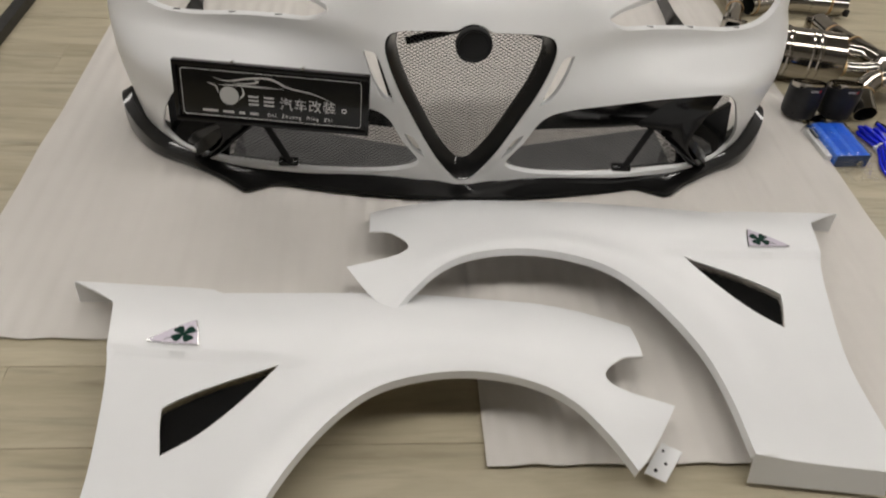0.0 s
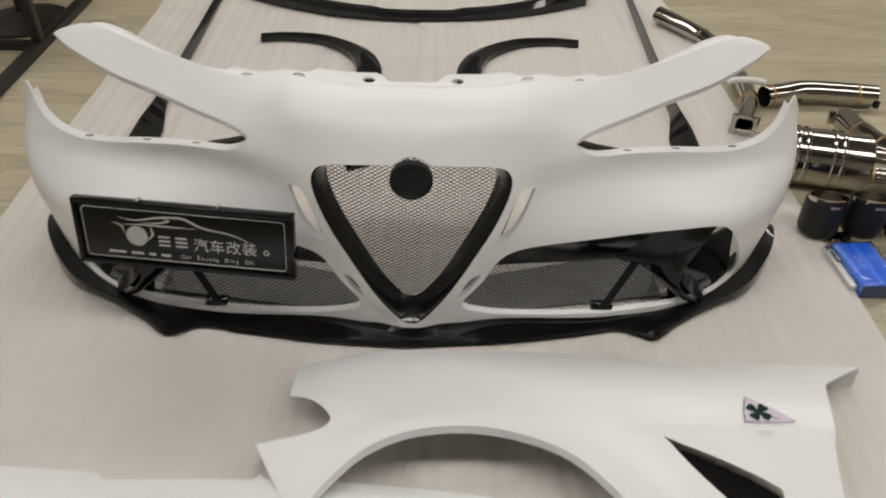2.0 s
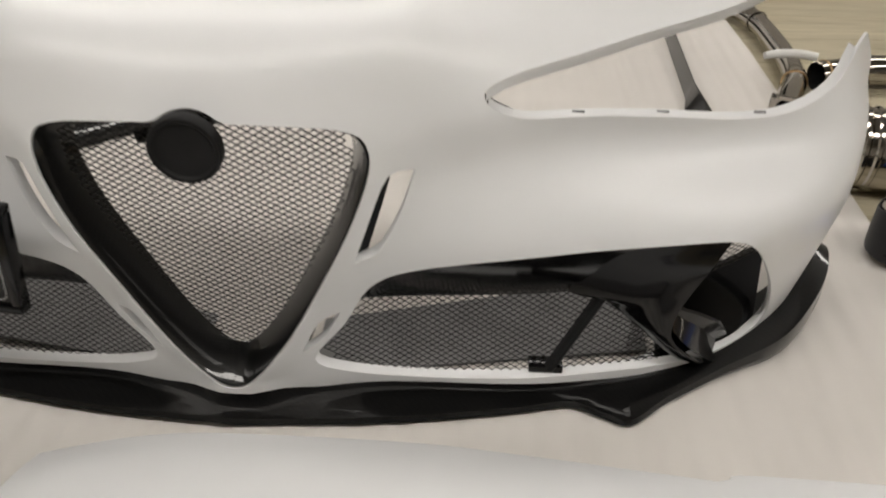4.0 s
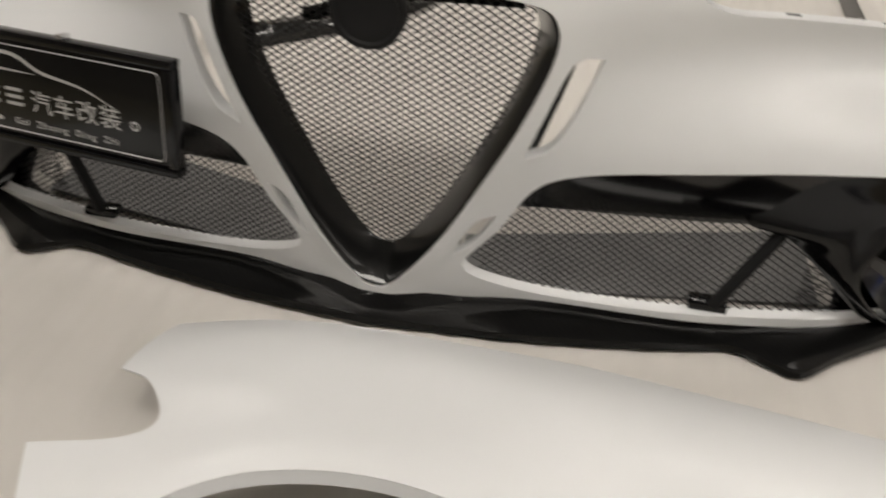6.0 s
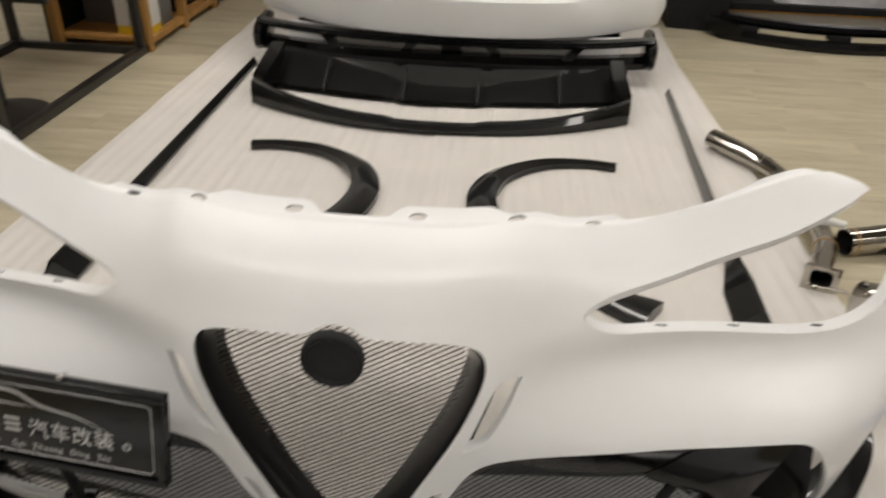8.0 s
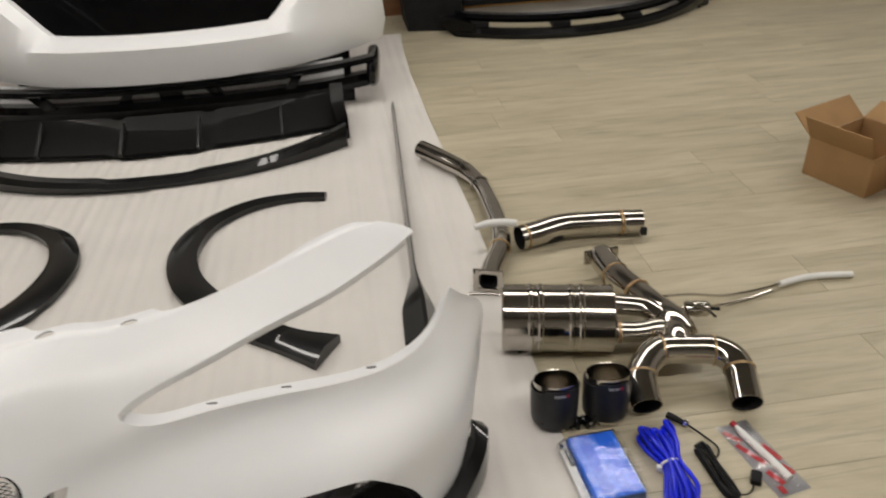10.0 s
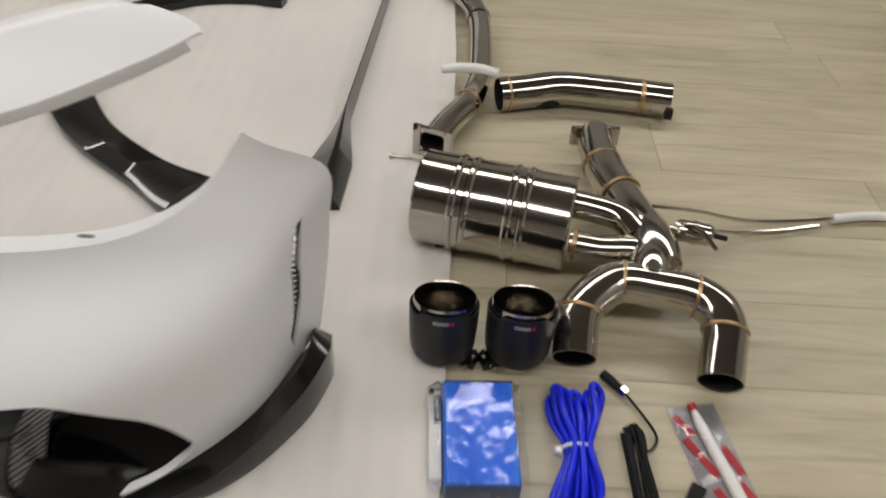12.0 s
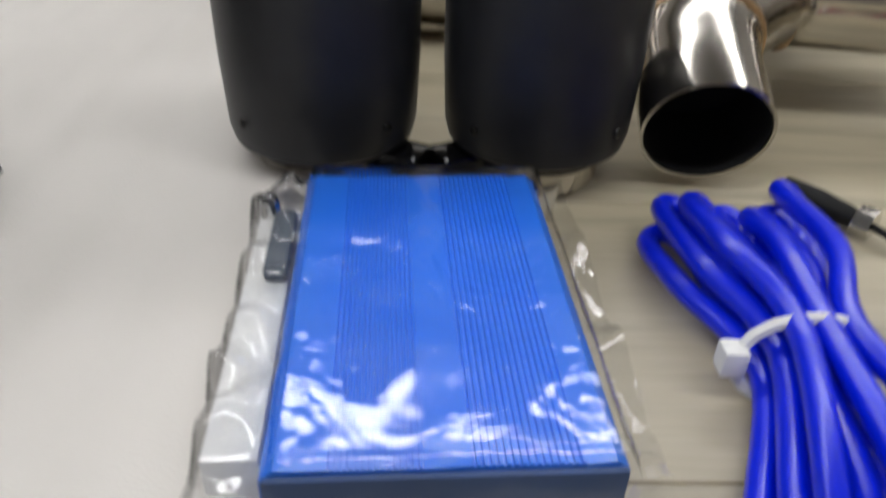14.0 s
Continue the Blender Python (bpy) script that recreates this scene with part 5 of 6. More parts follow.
def build_tip(x, y, turn, clamp_side):
    e = thing("exhaust_tip", "matt black carbon exhaust tip standing upright on the floor", "exhaust tip", "exhaust tips", m=pose(x, y, 0, 0, 0, turn))
    Z0, Z1, R = 0.022, 0.117, 0.0525
    cut = lambda y, z: z - y * 0.31 * max(0.0, z - 0.06) / 0.07
    SLEEVE = MATT_TIP
    # sleeve with scalloped upper edge
    seg = 72
    verts, faces = [], []
    def crest(a):
        d = abs((math.degrees(a) - 270 + 180) % 360 - 180)
        d2 = abs((math.degrees(a) - 90 + 180) % 360 - 180)
        k = min(d, d2)
        return Z1 + (0.008 if k < 38 else 0.008 * max(0, 1 - (k - 38) / 9))
    prof = [(R - 0.016, lambda a: Z0 - 0.004), (R - 0.008, lambda a: Z0), (R - 0.003, lambda a: Z0 + 0.004), (R - 0.001, lambda a: Z0 + 0.012), (R + 0.0006, lambda a: (Z0 + Z1) / 2), (R + 0.001, crest), (R - 0.0015, crest), (R - 0.0015, lambda a: Z1 - 0.03)]
    for r, zf in prof:
        for k in range(seg):
            a = 2 * math.pi * k / seg
            verts.append((r * math.cos(a), r * math.sin(a), cut(r * math.sin(a), zf(a))))
    for j in range(len(prof) - 1):
        for k in range(seg):
            faces.append((j * seg + k, j * seg + (k + 1) % seg, (j + 1) * seg + (k + 1) % seg, (j + 1) * seg + k))
    obj("sleeve", verts, faces, SLEEVE, e, "matt black carbon sleeve", angle=35)
    liner = lathe("liner", [(0.030, 0.012), (0.030, 0.05), (0.044, 0.09), (0.0465, Z1), (0.0465, Z1 + 0.015), (0.0475, Z1 + 0.0155), (0.0482, Z1 + 0.013), (0.0482, Z1 - 0.02)], STEEL, e, "polished steel liner", seg=56, angle=30)
    for vtx in liner.data.vertices:
        vtx.co.z = cut(vtx.co.y, vtx.co.z)
    lathe("neck", [(0.031, 0.0), (0.0335, 0.0), (0.0345, 0.003), (0.0345, Z0 + 0.004)], STEEL, e, "polished steel neck", seg=48)
    # near-black disc closes the throat in place of its shade
    lathe("floor_plug", [(0.0, 0.014), (0.0295, 0.014)], SHADE_IN, e, "near-black plug for the shade in the throat", seg=32)
    band = lathe("clamp", [(0.0355, 0.004), (0.0375, 0.004), (0.0378, 0.016), (0.0355, 0.016)], STEEL, e, "steel band clamp", seg=40)
    bm = bmesh.new()
    mm = pose(0, 0, 0.012, 0, 0, clamp_side)
    box_bm(bm, (0.036, -0.012, -0.009), (0.062, 0.012, 0.011), 0.003, mm)
    part("clamp_block", bm, GLOSS_BLACK, band, "black clamp block")
    bm = bmesh.new()
    tube_bm(bm, [mm @ Vector((0.05, -0.02, 0)), mm @ Vector((0.05, 0.02, 0))], 0.0045, seg=8, smooth_path=False)
    part("clamp_bolt", bm, STEEL, band, "clamp bolt")
    # maker's mark as a plain pale bar with a red spot, wrapped on the sleeve
    def wrapped(a0, a1, z0, z1, material, name, lab):
        n = 10
        vs, fs = [], []
        for k in range(n + 1):
            a = radians(a0 + (a1 - a0) * k / n)
            for zz in (z0, z1):
                vs.append(((R + 0.0016) * math.cos(a), (R + 0.0016) * math.sin(a), zz))
        for k in range(n):
            fs.append((2 * k, 2 * k + 2, 2 * k + 3, 2 * k + 1))
        obj(name, vs, fs, material, e, lab)
    for k in range(8):
        wrapped(253 + 3.2 * k, 255.3 + 3.2 * k, 0.1242, 0.1312, SILVER_INK, "mark_bar", "pale printed bar")
    wrapped(280, 286.5, 0.1238, 0.1316, RED, "mark_spot", "red printed spot")
    for a in (225, 315):
        q = radians(a)
        lathe("rivet", [(0.0, 0.0012), (0.0022, 0.001), (0.0026, 0.0)], GLOSS_BLACK, e, "small black rivet", seg=10, m=Matrix.Translation(((R) * math.cos(q), R * math.sin(q), Z0 + 0.02)) @ Vector((math.cos(q), math.sin(q), 0)).to_track_quat("Z", "Y").to_matrix().to_4x4())
    return e


MATT_TIP = mat("matt_carbon_sleeve", (0.017, 0.0175, 0.020), rough=0.42, spec=0.3, vary=0.2, scale=40, bump=0.05, bump_scale=600)
build_tip(1.102, 0.426, 0, -25)
build_tip(1.221, 0.426, 0, 205)


# ---------- control box in its bag ----------
def build_control_box():
    m = pose(1.1615, 0.2545, 0, 0, 0, 3)
    e = thing("control_box", "blue ribbed aluminium control box in a clear bag", "control box", m=m)
    hw, hl, H = 0.052, 0.084, 0.042
    bm = bmesh.new()
    # ribbed extrusion profile in x and z
    prof = [(-hw, 0.004), (-hw, H - 0.004), (-hw + 0.004, H)]
    def ribs(x0, x1, n):
        out = []
        for k in range(n):
            a = x0 + (x1 - x0) * k / n
            w = (x1 - x0) / n
            out += [(a, H), (a + w * 0.5, H), (a + w * 0.6, H - 0.0007), (a + w * 0.9, H - 0.0007)]
        return out
    prof += ribs(-hw + 0.018, -0.006, 16) + ribs(0.006, hw - 0.012, 16)
    prof += [(hw - 0.004, H), (hw, H - 0.004), (hw, 0.004), (hw - 0.003, 0.001), (-hw + 0.003, 0.001)]
    a = [bm.verts.new((x, -hl, z)) for x, z in prof]
    b = [bm.verts.new((x, hl, z)) for x, z in prof]
    for i in range(len(prof)):
        j = (i + 1) % len(prof)
        bm.faces.new((a[i], a[j], b[j], b[i]))
    bm.faces.new(a)
    bm.faces.new(list(reversed(b)))
    part("case", bm, BLUE, e, "blue anodised ribbed case", angle=25)
    end = box("end_plate", (-hw + 0.001, -hl - 0.003, 0.002), (hw - 0.001, -hl - 0.0005, H - 0.001), mat("slate_blue_plate", (0.05, 0.09, 0.20), rough=0.4, vary=0.15), e, "slate blue end plate", bevel=0.001)
    lathe("socket", [(0.0, 0.004), (0.006, 0.004), (0.006, 0.010), (0.0085, 0.010), (0.0085, 0.0)], CHROME, e, "metal socket", seg=20, m=pose(0.018, -hl - 0.003, 0.02, 90, 0, 0))
    # white remote box beside it
    rb = thing("remote_box", "small white box with a grey remote in the bag", "small box", m=m)
    box("carton", (-hw - 0.021, -0.068, 0.0), (-hw - 0.003, 0.078, 0.028), PLASTIC_W, rb, "white glossy carton", bevel=0.002)
    box("remote", (-hw - 0.013, 0.02, 0.0285), (-hw - 0.003, 0.066, 0.036), mat("slate_plastic", (0.10, 0.12, 0.15), rough=0.35), rb, "slate grey remote", bevel=0.003)
    lathe("knob", [(0.0, 0.008), (0.004, 0.008), (0.0045, 0.006), (0.0045, 0.0)], CHROME, rb, "metal nut", seg=12, m=pose(-hw - 0.016, 0.072, 0.0285))
    # bag draped over both, loose tail in front
    rnd = random.Random(5)
    nx, ny = 46, 60
    x0, x1, y0, y1 = -hw - 0.028, hw + 0.013, -hl - 0.075, hl + 0.016
    verts, faces = [], []
    for j in range(ny + 1):
        for i in range(nx + 1):
            fx, fy = i / nx, j / ny
            x, y = x0 + (x1 - x0) * fx, y0 + (y1 - y0) * fy
            if y < -hl - 0.02:
                x += 0.016 * math.sin(y * 60) * (-(y + hl + 0.02) / 0.05)
            over = max(0, min(1, (y + hl + 0.014) / 0.012)) * max(0, min(1, (hl + 0.008 - y) / 0.008))
            right = max(0, min(1, (x + hw + 0.006) / 0.008)) * max(0, min(1, (hw + 0.012 - x) / 0.012))
            left = max(0, min(1, (x + hw + 0.0255) / 0.004)) * 0.72
            h = over * max(right, left) * (H + 0.002)
            crum = noise.noise((x * 60, y * 60, 1)) * 0.0035 + noise.noise((x * 25, y * 25, 7)) * 0.004
            free = 1 - over * right
            z = 0.0035 + h + max(-0.0015, crum) * (0.22 + 2.6 * free)
            verts.append((x, y, z))
    tail = []
    for j in range(ny):
        for i in range(nx):
            k = j * (nx + 1) + i
            (tail if j < 13 else faces).append((k, k + 1, k + nx + 2, k + nx + 1))
    bag = thing("clear_bag", "crumpled clear plastic bag round the control box", "plastic bag", m=m)
    film = obj("film", verts, faces, FILM, bag, "glossy clear film", angle=80)
    film.visible_shadow = False
    end = obj("loose_tail", verts, tail, FILM, bag, "crumpled open end of the bag", angle=80)
    end.visible_shadow = False


build_control_box()


# ---------- blue hose bundle ----------
def build_hose():
    e = thing("blue_hose_bundle", "bundle of glossy blue silicone hose with a white tie", "hose")
    rnd = random.Random(11)
    m = pose(1.303, 0.232, 0, 0, 0, -1)
    waist = Vector((0.0, 0.015, 0.020))
    for k in range(9):
        f = (k - 4) / 4
        r = 0.0052
        top = 0.105 + rnd.uniform(-0.018, 0.012)
        bot = -0.115 + rnd.uniform(-0.012, 0.012)
        zt = 0.010 + 0.022 * (k % 3) / 2
        spread = 0.034 * f
        pts = [(spread * 0.55 - 0.026, bot * 0.98, 0.008 + 0.008 * (k % 2)), (spread * 0.95 - 0.008, bot * 0.55, zt * 0.9), (0.014 * f, 0.012, 0.010 + 0.012 * (k % 3)),
               (spread * 0.9 - 0.004, 0.06, zt + 0.006), (spread * 0.95 - 0.006, top, zt), (spread * 0.95 + 0.004, top + 0.008, zt * 0.6 + 0.006), (spread * 0.95 + 0.012, top - 0.008, 0.012), (spread * 0.55 + 0.006, 0.05, 0.008 + 0.006 * (k % 2)),
               (0.012 * f + 0.003, 0.0, 0.008), (spread * 0.8 - 0.003, bot * 0.6, 0.009), (spread * 0.5 - 0.016, bot, 0.008)]
        tube("hose_loop", [m @ Vector(p) for p in pts], r, HOSE, e, seg=10, n=6)
    tie = [m @ Vector((0.027 * math.cos(a), 0.010 + 0.003 * math.sin(a), 0.018 + 0.019 * math.sin(a))) for a in (2 * math.pi * k / 20 for k in range(21))]
    tube("zip_tie", tie, 0.0026, PLASTIC_W, e, "white nylon tie", seg=6, smooth_path=False)
    box("tie_head", (-0.034, 0.004, 0.014), (-0.024, 0.014, 0.026), PLASTIC_W, e, "tie head", bevel=0.002, m=m)


build_hose()


# ---------- black lead ----------
def build_lead():
    e = thing("black_lead", "coiled black lead with a plug and small switch", "cable")
    tube("plug", [(1.358, 0.395, 0.0085), (1.370, 0.381, 0.0085), (1.382, 0.366, 0.008), (1.387, 0.360, 0.0075)], [0.0075, 0.0075, 0.006, 0.0045], MATT_BLACK, e, "black plug", seg=14)
    tube("nut", [(1.384, 0.364, 0.0085), (1.390, 0.357, 0.0085)], 0.0085, CHROME, e, "metal nut", seg=6, smooth_path=False)
    tube("cord", [(1.389, 0.358, 0.008), (1.412, 0.318, 0.006), (1.425, 0.285, 0.006), (1.415, 0.262, 0.008), (1.40, 0.25, 0.012)], 0.0022, MATT_BLACK, e, seg=8)
    rnd = random.Random(3)
    for k in range(15):
        w = rnd.uniform(0.002, 0.024)
        j = lambda: rnd.uniform(-0.006, 0.006)
        z = 0.004 + 0.0026 * (k % 5)
        loop = [(1.389 - w * 0.7 + j(), 0.285 + j(), z), (1.389 + w * 0.4 + j(), 0.292 + j(), z + 0.003), (1.391 + w * 0.55, 0.23, z), (1.395 + w * 0.5 + j(), 0.165 + j(), z), (1.398 + j(), 0.150 + j(), z + 0.002), (1.388 - w * 0.3, 0.17 + j(), z), (1.386 - w * 0.4, 0.235, z), (1.389 - w * 0.7 + j(), 0.283, z)]
        tube("coil", loop, 0.0023, MATT_BLACK, e, seg=6, n=5)
    tube("cord", [(1.40, 0.16, 0.006), (1.425, 0.158, 0.004), (1.44, 0.165, 0.004), (1.452, 0.178, 0.006)], 0.0018, MATT_BLACK, e, seg=6)
    bm = bmesh.new()
    box_bm(bm, (-0.011, -0.016, 0.0), (0.011, 0.016, 0.014), 0.003, pose(1.462, 0.19, 0.001, 0, 0, -30))
    part("switch", bm, MATT_BLACK, e, "black inline switch")


build_lead()


# ---------- sealant sachet ----------
def build_sachet():
    m = pose(1.505, 0.248, 0, 0, 0, 10)
    e = thing("sachet", "grey clear sachet with a white tube and red print", "sachet", m=m)
    nx, ny = 14, 28
    verts, faces = [], []
    for j in range(ny + 1):
        for i in range(nx + 1):
            x, y = -0.038 + 0.076 * i / nx, -0.105 + 0.205 * j / ny
            ed = min(i, nx - i, 3) / 3 * min(j, ny - j, 3) / 3
            verts.append((x, y, 0.0035 + ed * (0.009 + 0.006 * noise.noise((x * 50, y * 40, 2)))))
    for j in range(ny):
        for i in range(nx):
            k = j * (nx + 1) + i
            faces.append((k, k + 1, k + nx + 2, k + nx + 1))
    film = obj("film", verts, faces, FILM, e, "glossy clear film", angle=80)
    film.visible_shadow = False
    verts2 = [(x, y, 0.0012 + (z - 0.003) * 0.12) for x, y, z in verts]
    obj("back_foil", verts2, faces, GREY, e, "grey foil back", angle=80)
    tube("filler_tube", [(0.0, 0.085, 0.008), (0.0, 0.06, 0.008), (0.006, -0.02, 0.008), (0.010, -0.075, 0.007)], [0.005, 0.008, 0.009, 0.0095], PLASTIC_W, e, "white squeeze tube", seg=12)
    tube("tube_cap", [(0.0, 0.098, 0.008), (0.0, 0.085, 0.008)], 0.006, RED, e, "red cap", seg=12, smooth_path=False)
    for x, y, a, L in ((-0.024, 0.065, 25, 0.04), (-0.018, 0.01, 20, 0.07), (-0.012, -0.06, 15, 0.04), (0.026, 0.0, 12, 0.05), (0.026, -0.05, 20, 0.03), (0.004, 0.03, 8, 0.018), (-0.02, -0.09, 0, 0.02)):
        mm = pose(x, y, 0.0034, 0, 0, a)
        box("print_bar", (-0.006, -L / 2, 0), (0.006, L / 2, 0.0006), RED, e, "red printed bar", bevel=0, m=mm)


build_sachet()


# ---------- cartons ----------
def build_carton(m, sx, sy, sz, open_top):
    e = thing("cardboard_carton", "open brown cardboard carton on the wood floor", "carton", m=m)
    t = 0.004
    box("side", (-sx, -sy, 0), (sx, -sy + t, sz), CARD, e, bevel=0.001)
    box("side", (-sx, sy - t, 0), (sx, sy, sz), CARD, e, bevel=0.001)
    box("side", (-sx, -sy + t + 0.0005, 0), (-sx + t, sy - t - 0.0005, sz), CARD, e, bevel=0.001)
    box("side", (sx - t, -sy + t + 0.0005, 0), (sx, sy - t - 0.0005, sz), CARD, e, bevel=0.001)
    box("bottom", (-sx + t + 0.0005, -sy + t + 0.0005, 0), (sx - t - 0.0005, sy - t - 0.0005, t), CARD, e, bevel=0.001)
    if open_top:
        box("flap", (0, -sy, -0.002), (0.10, sy, 0.002), CARD, e, "raised flap", bevel=0.001, m=pose(sx, 0, sz + 0.001, 0, -25, 0))
        box("flap", (-0.10, -sy, -0.002), (0, sy, 0.002), CARD, e, "raised flap", bevel=0.001, m=pose(-sx, 0, sz + 0.001, 0, 60, 0))
        box("flap", (-sx, 0, -0.002), (sx, 0.10, 0.002), CARD, e, "raised flap", bevel=0.001, m=pose(0, sy, sz + 0.001, 40, 0, 0))
    return e


build_carton(pose(2.50, 1.40, 0.0, 0, 0, 22), 0.15, 0.12, 0.14, True)
build_carton(pose(2.62, 1.00, 0.0, 0, 0, -28), 0.15, 0.11, 0.10, True)


# ---------- steel bench frame along the side ----------
def build_bench():
    e = thing("steel_bench_frame", "black square steel bench frame standing on the floor", "steel frame")
    x = -1.455
    box("floor_rail", (x - 0.02, 0.1, 0.0), (x + 0.02, 2.66, 0.035), BLACK_STEEL, e)
    box("floor_rail", (x - 0.62, 0.1, 0.0), (x - 0.58, 2.66, 0.035), BLACK_STEEL, e)
    for y in (0.12, 1.52, 2.62):
        box("cross_rail", (x - 0.578, y - 0.018, 0.0), (x - 0.022, y + 0.018, 0.033), BLACK_STEEL, e)
        for xx in (x, x - 0.6):
            box("leg", (xx - 0.018, y - 0.018, 0.0355), (xx + 0.018, y + 0.018, 0.78), BLACK_STEEL, e)
    tube("brace", [(x - 0.03, 1.12, 0.017), (x - 0.57, 1.47, 0.017)], 0.016, BLACK_STEEL, e, "slanted floor brace", seg=4, smooth_path=False)
    box("low_board", (x - 0.6, 1.95, 0.40), (x - 0.022, 2.58, 0.425), PINE, e, "pine board on the frame", bevel=0.004)
    for y in (1.99, 2.54):
        box("board_bearer", (x - 0.578, y - 0.012, 0.37), (x - 0.022, y + 0.012, 0.3995), BLACK_STEEL, e, bevel=0.002)
    # film-wrapped roll lying under it
    b = lathe("wrapped_roll", [(0.0, -0.12), (0.12, -0.12), (0.13, -0.09), (0.13, 0.09), (0.12, 0.12), (0.0, 0.12)], GREY, None, seg=28, m=pose(-1.80, 1.28, 0.131, 0, 90, 25))
    tagged(b, "film-wrapped grey roll lying under the bench", "wrapped roll")
    # stool shape made up for a black curved object of unknown kind
    st = thing("work_stool", "round black object beside the steel frame, given a stool shape", "stool", m=pose(-1.62, 1.78, 0))
    lathe("seat", [(0.0, 0.55), (0.15, 0.55), (0.19, 0.565), (0.205, 0.60), (0.19, 0.635), (0.14, 0.65), (0.0, 0.652)], MATT_BLACK, st, "round black padded seat", seg=40)
    lathe("column", [(0.025, 0.05), (0.025, 0.5495)], BLACK_STEEL, st, "black column", seg=16)
    lathe("base", [(0.0, 0.0), (0.17, 0.0), (0.17, 0.012), (0.03, 0.0495), (0.0, 0.0495)], BLACK_STEEL, st, "round black base", seg=32)


build_bench()


# ---------- wooden shelf with stock ----------
def build_shelf():
    e = thing("wooden_shelf", "low orange pine shelf unit with stock", "shelf")
    x0, x1, ys = -1.90, -1.42, [2.68, 3.12, 3.56, 3.98]
    for y in ys:
        for x in (x1 - 0.045, x0):
            box("post", (x, y - 0.022, 0.0), (x + 0.045, y + 0.022, 0.95), PINE, e, bevel=0.003)
    for z in (0.03, 0.44, 0.86):
        box("board", (x0 + 0.002, ys[0] + 0.024, z), (x1 - 0.05, ys[-1] - 0.024, z + 0.022), PINE, e, "pine board", bevel=0.002)
        box("front_rail", (x1 - 0.044, ys[0] + 0.024, z), (x1 - 0.004, ys[-1] - 0.024, z + 0.03), PINE, e, bevel=0.002)
    box("back_board", (x0 - 0.012, ys[0] - 0.02, 0.0), (x0 - 0.002, ys[-1] + 0.02, 0.95), MATT_BLACK, e, "dark back board", bevel=0)
    w = thing("white_carton", "upright white carton with a yellow foot band", "carton", m=pose(-1.56, 2.80, 0.053))
    box("carton", (-0.05, -0.06, 0.04), (0.115, 0.06, 0.34), PLASTIC_W, w, bevel=0.003)
    box("foot_band", (-0.05, -0.06, 0.0), (0.115, 0.06, 0.039), YELLOW, w, "yellow band", bevel=0.002)
    g = box("grey_panel_box", (-1.86, 2.92, 0.053), (-1.47, 3.06, 0.40), mat("grey_board", (0.16, 0.155, 0.15), rough=0.7), None, bevel=0.003)
    tagged(g, "grey board box standing on the shelf", "box")
    for y, wd, h in ((3.20, 0.12, 0.36), (3.36, 0.14, 0.33), (3.66, 0.2, 0.37)):
        b = box("black_box", (-1.84, y, 0.053), (-1.5, y + wd, 0.053 + h), MATT_BLACK, None, bevel=0.004)
        tagged(b, "black stock box on the pine shelf", "box", "black stock boxes")
    d = box("folded_sheet", (-1.88, 2.74, 0.463), (-1.45, 3.3, 0.52), mat("slate_sheet", (0.14, 0.15, 0.18), rough=0.5), None, bevel=0.01)
    tagged(d, "folded slate coloured sheet on the shelf", "sheet")


build_shelf()


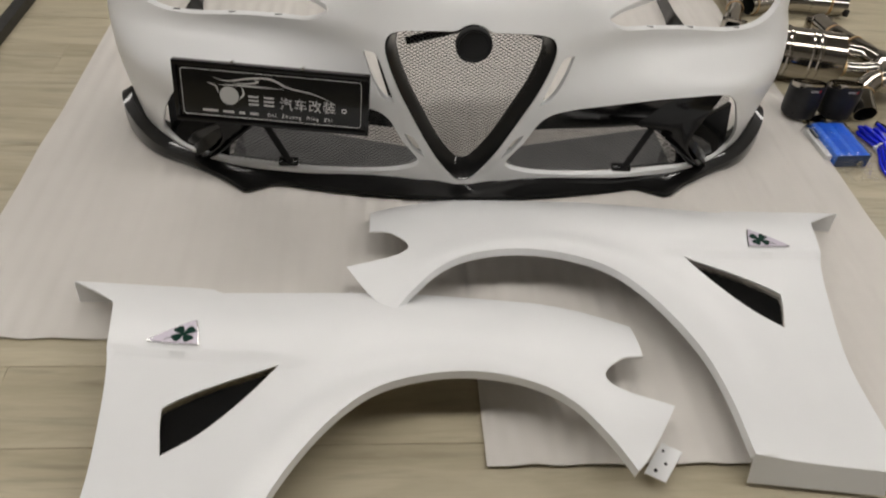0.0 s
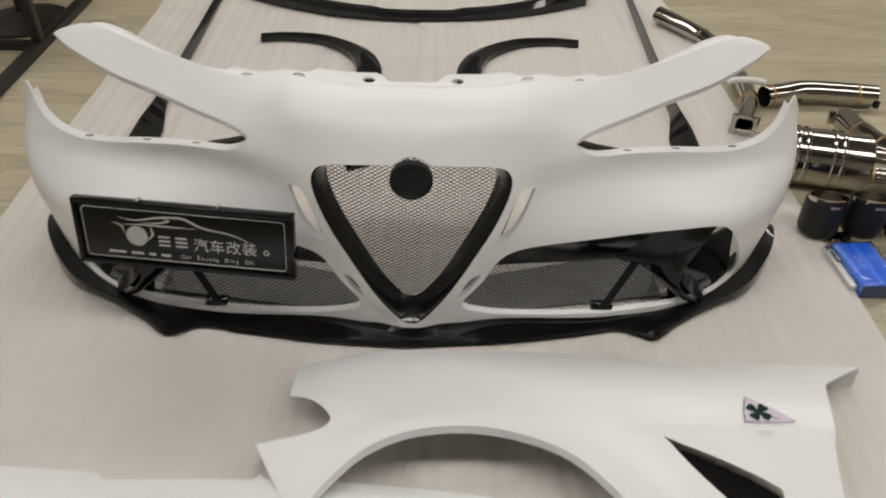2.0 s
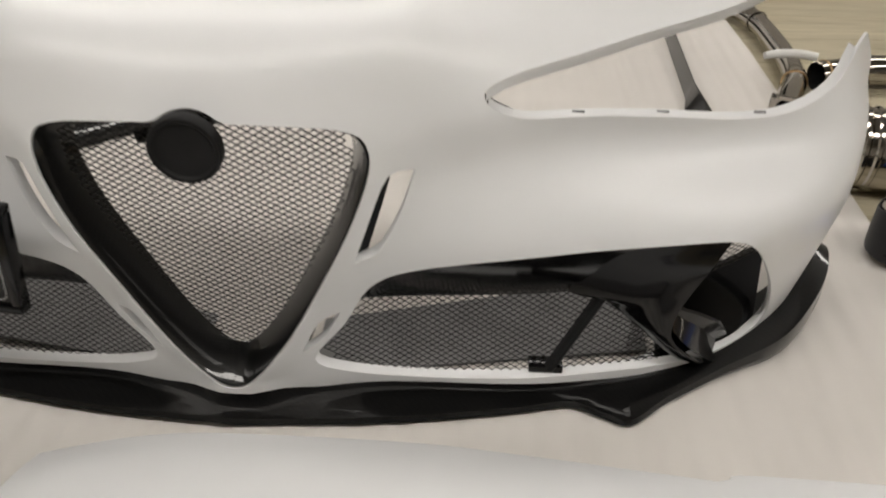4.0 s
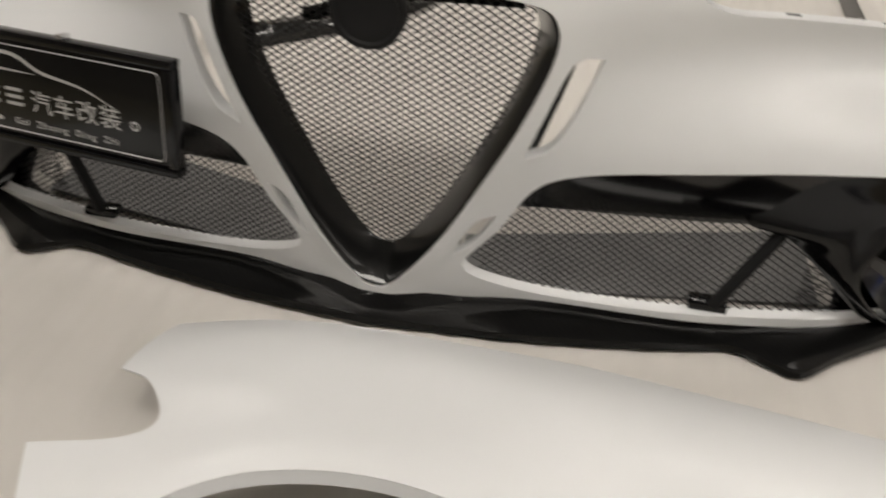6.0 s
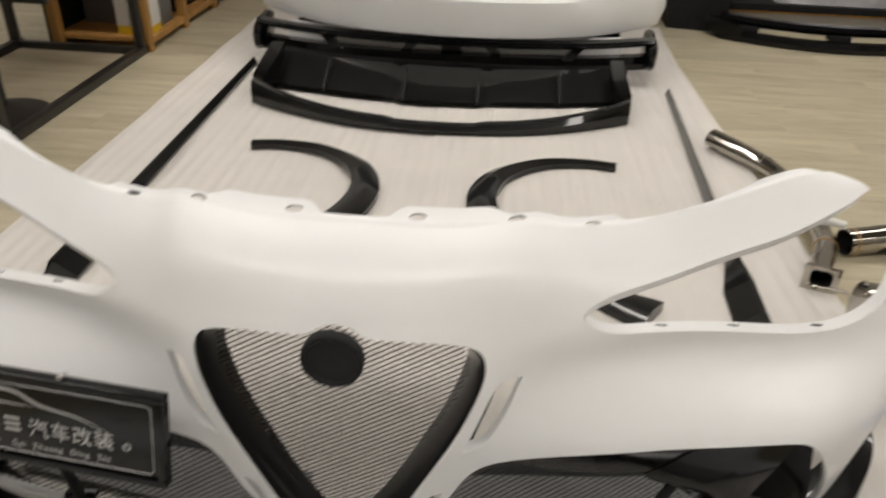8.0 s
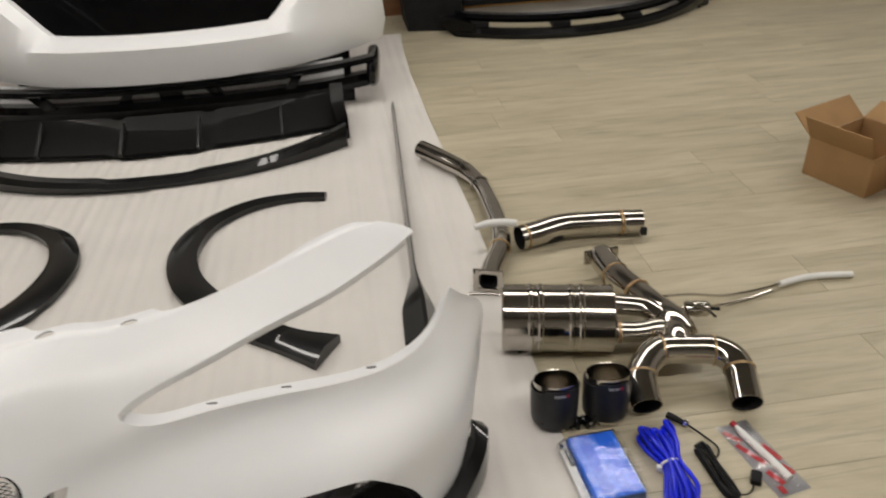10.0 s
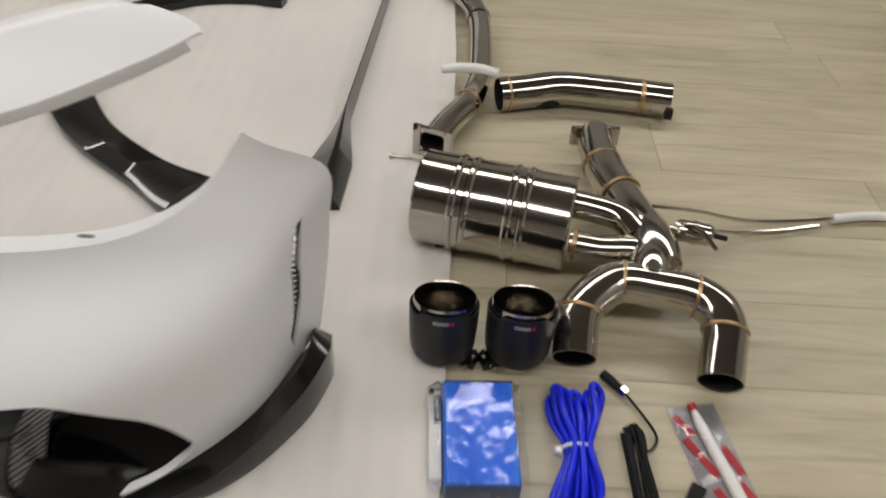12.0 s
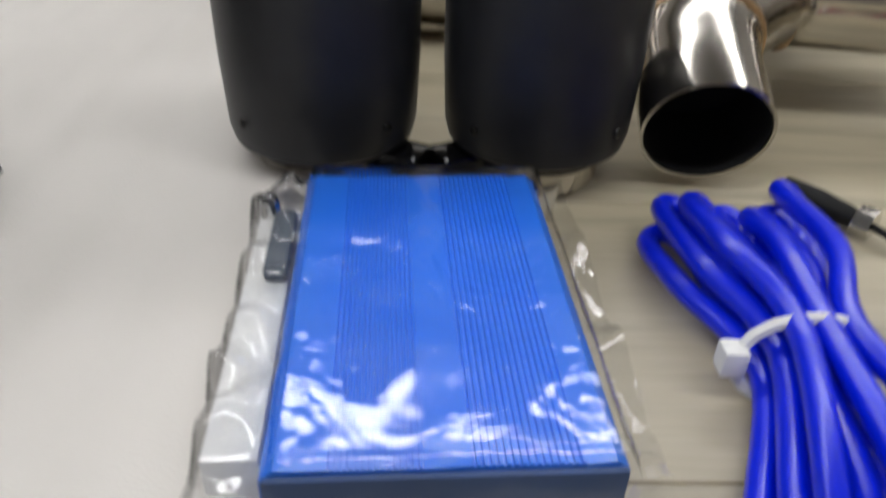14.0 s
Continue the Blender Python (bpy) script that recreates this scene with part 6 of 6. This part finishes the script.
# ---------- far black parts by the wall ----------
def build_far_parts():
    e = thing("grille_frame", "black front bumper grille frame lying on the wood floor", "car grille")
    C = Vector((2.22, 3.50, 0))
    for name, z0, z1, dy, back_y in (("lower_hoop", 0.0, 0.055, 0.0, 0.045), ("upper_hoop", 0.075, 0.12, 0.07, 0.05)):
        rows = []
        for k in range(41):
            f = -1 + 2 * k / 40
            x = C.x + 0.80 * f
            y = 3.30 + dy + 0.30 * abs(f) ** 2.2 + 0.12 * f
            rise = 0.06 * max(0, f) ** 3
            rows.append([(x, y, z0 + rise * 0.5), (x, y - 0.014, (z0 + z1) / 2 + rise), (x, y, z1 + rise), (x, y + back_y, z1 + rise), (x, y + back_y, z0 + rise * 0.5)])
        loft(name, rows, GLOSS_BLACK, e, "glossy black hoop")
    for f in (-0.85, -0.3, 0.25, 0.8):
        x = C.x + 0.80 * f
        y = 3.33 + 0.30 * abs(f) ** 2.2 + 0.12 * f
        box("bridge", (x - 0.05, y, 0.05), (x + 0.05, y + 0.09, 0.08), MATT_BLACK, e, "black bridge", bevel=0.004)
    for s, z in ((-1, 0.10), (1, 0.20)):
        x = C.x + 0.80 * s
        y = 3.60 + 0.12 * s
        rows = [[(x - 0.08 * s, y - 0.06, 0.0), (x + 0.02 * s, y, 0.0), (x + 0.02 * s, y, z), (x - 0.08 * s, y - 0.06, z * 0.8)], [(x - 0.02 * s, y + 0.10, 0.0), (x + 0.09 * s, y + 0.08, 0.05), (x + 0.09 * s, y + 0.08, z), (x - 0.02 * s, y + 0.10, z)]]
        loft("end_cheek", rows, GLOSS_BLACK, e, "black end cheek")
    # pallet board with wrapped stock behind
    p = thing("stock_plinth", "low white plinth with an orange edged dark board", "plinth")
    box("plinth", (1.50, 3.72, 0.0), (3.05, 4.02, 0.10), WALL, p, "white plinth", bevel=0.003)
    box("edge_strip", (1.49, 3.70, 0.1005), (3.06, 4.03, 0.112), PINE, p, "orange wooden edge", bevel=0.002)
    box("board", (1.49, 3.69, 0.1125), (3.06, 4.035, 0.15), MATT_BLACK, p, "dark board", bevel=0.003)
    rnd = random.Random(2)
    for x0, x1, h in ((1.75, 2.75, 0.22), (2.72, 3.02, 0.34)):
        verts, faces = [], []
        n = 20
        for j in range(9):
            for i in range(n + 1):
                fx, fy = i / n, j / 8
                z = 0.152 + h * math.sin(math.pi * min(1, fx * 1.05)) ** 0.5 * math.sin(math.pi * fy) ** 0.5 * (0.8 + 0.3 * noise.noise((fx * 6, fy * 3, x0)))
                verts.append((x0 + (x1 - x0) * fx, 3.72 + 0.29 * fy, max(z, 0.151)))
        for j in range(8):
            for i in range(n):
                k = j * (n + 1) + i
                faces.append((k, k + 1, k + n + 2, k + n + 1))
        b = obj("wrapped_part", verts, faces, GREY, None)
        tagged(b, "grey film-wrapped car part lying on the board", "wrapped part", "wrapped parts by the wall")
    s = thing("seat_frame", "black bulky car part standing by the wall", "car part")
    rows = [[(1.15, 3.66, 0.0), (1.46, 3.60, 0.0), (1.46, 3.98, 0.0), (1.15, 3.98, 0.0)], [(1.12, 3.62, 0.25), (1.48, 3.66, 0.25), (1.48, 3.98, 0.25), (1.12, 3.98, 0.25)], [(1.0, 3.7, 0.8), (1.55, 3.74, 0.8), (1.55, 3.98, 0.8), (1.0, 3.98, 0.8)]]
    loft("body", rows, MATT_BLACK, s, "matt black body")


build_far_parts()


# ---------- floor of planks ----------
def build_floor():
    base = box("floor", (X0, Y0, -0.06), (X1, Y1, -0.008), mat("dark_joint", (0.13, 0.11, 0.085), rough=0.9), None, bevel=0)
    tagged(base, "pale oak plank floor of the showroom", "floor", kind="structure")
    L, W = 1.22, 0.19

    def plank_mesh(length):
        bm = bmesh.new()
        g, c = 0.0003, 0.0007
        lo = [(-length / 2 + g, -W / 2 + g), (length / 2 - g, -W / 2 + g), (length / 2 - g, W / 2 - g), (-length / 2 + g, W / 2 - g)]
        a = [bm.verts.new((x, y, -0.0075)) for x, y in lo]
        b = [bm.verts.new((x, y, -0.0012)) for x, y in lo]
        d = [bm.verts.new((x - math.copysign(c, x), y - math.copysign(c, y), 0)) for x, y in lo]
        for p, q in ((a, b), (b, d)):
            for i in range(4):
                bm.faces.new((p[i], p[(i + 1) % 4], q[(i + 1) % 4], q[i]))
        bm.faces.new(d)
        me = bpy.data.meshes.new("plank")
        bm.to_mesh(me)
        bm.free()
        me.materials.append(PLANK)
        return me

    whole = plank_mesh(L)
    rnd = random.Random(9)
    y, row = Y0 + W / 2, 0
    while y < Y1 + W / 2:
        x = X0 - rnd.uniform(0, L) + L / 2
        while x < X1 + L / 2:
            ob = new("plank", whole)
            ob.parent = base
            ob.matrix_basis = pose(x, y, 0)
            x += L
        y += W
        row += 1


build_floor()
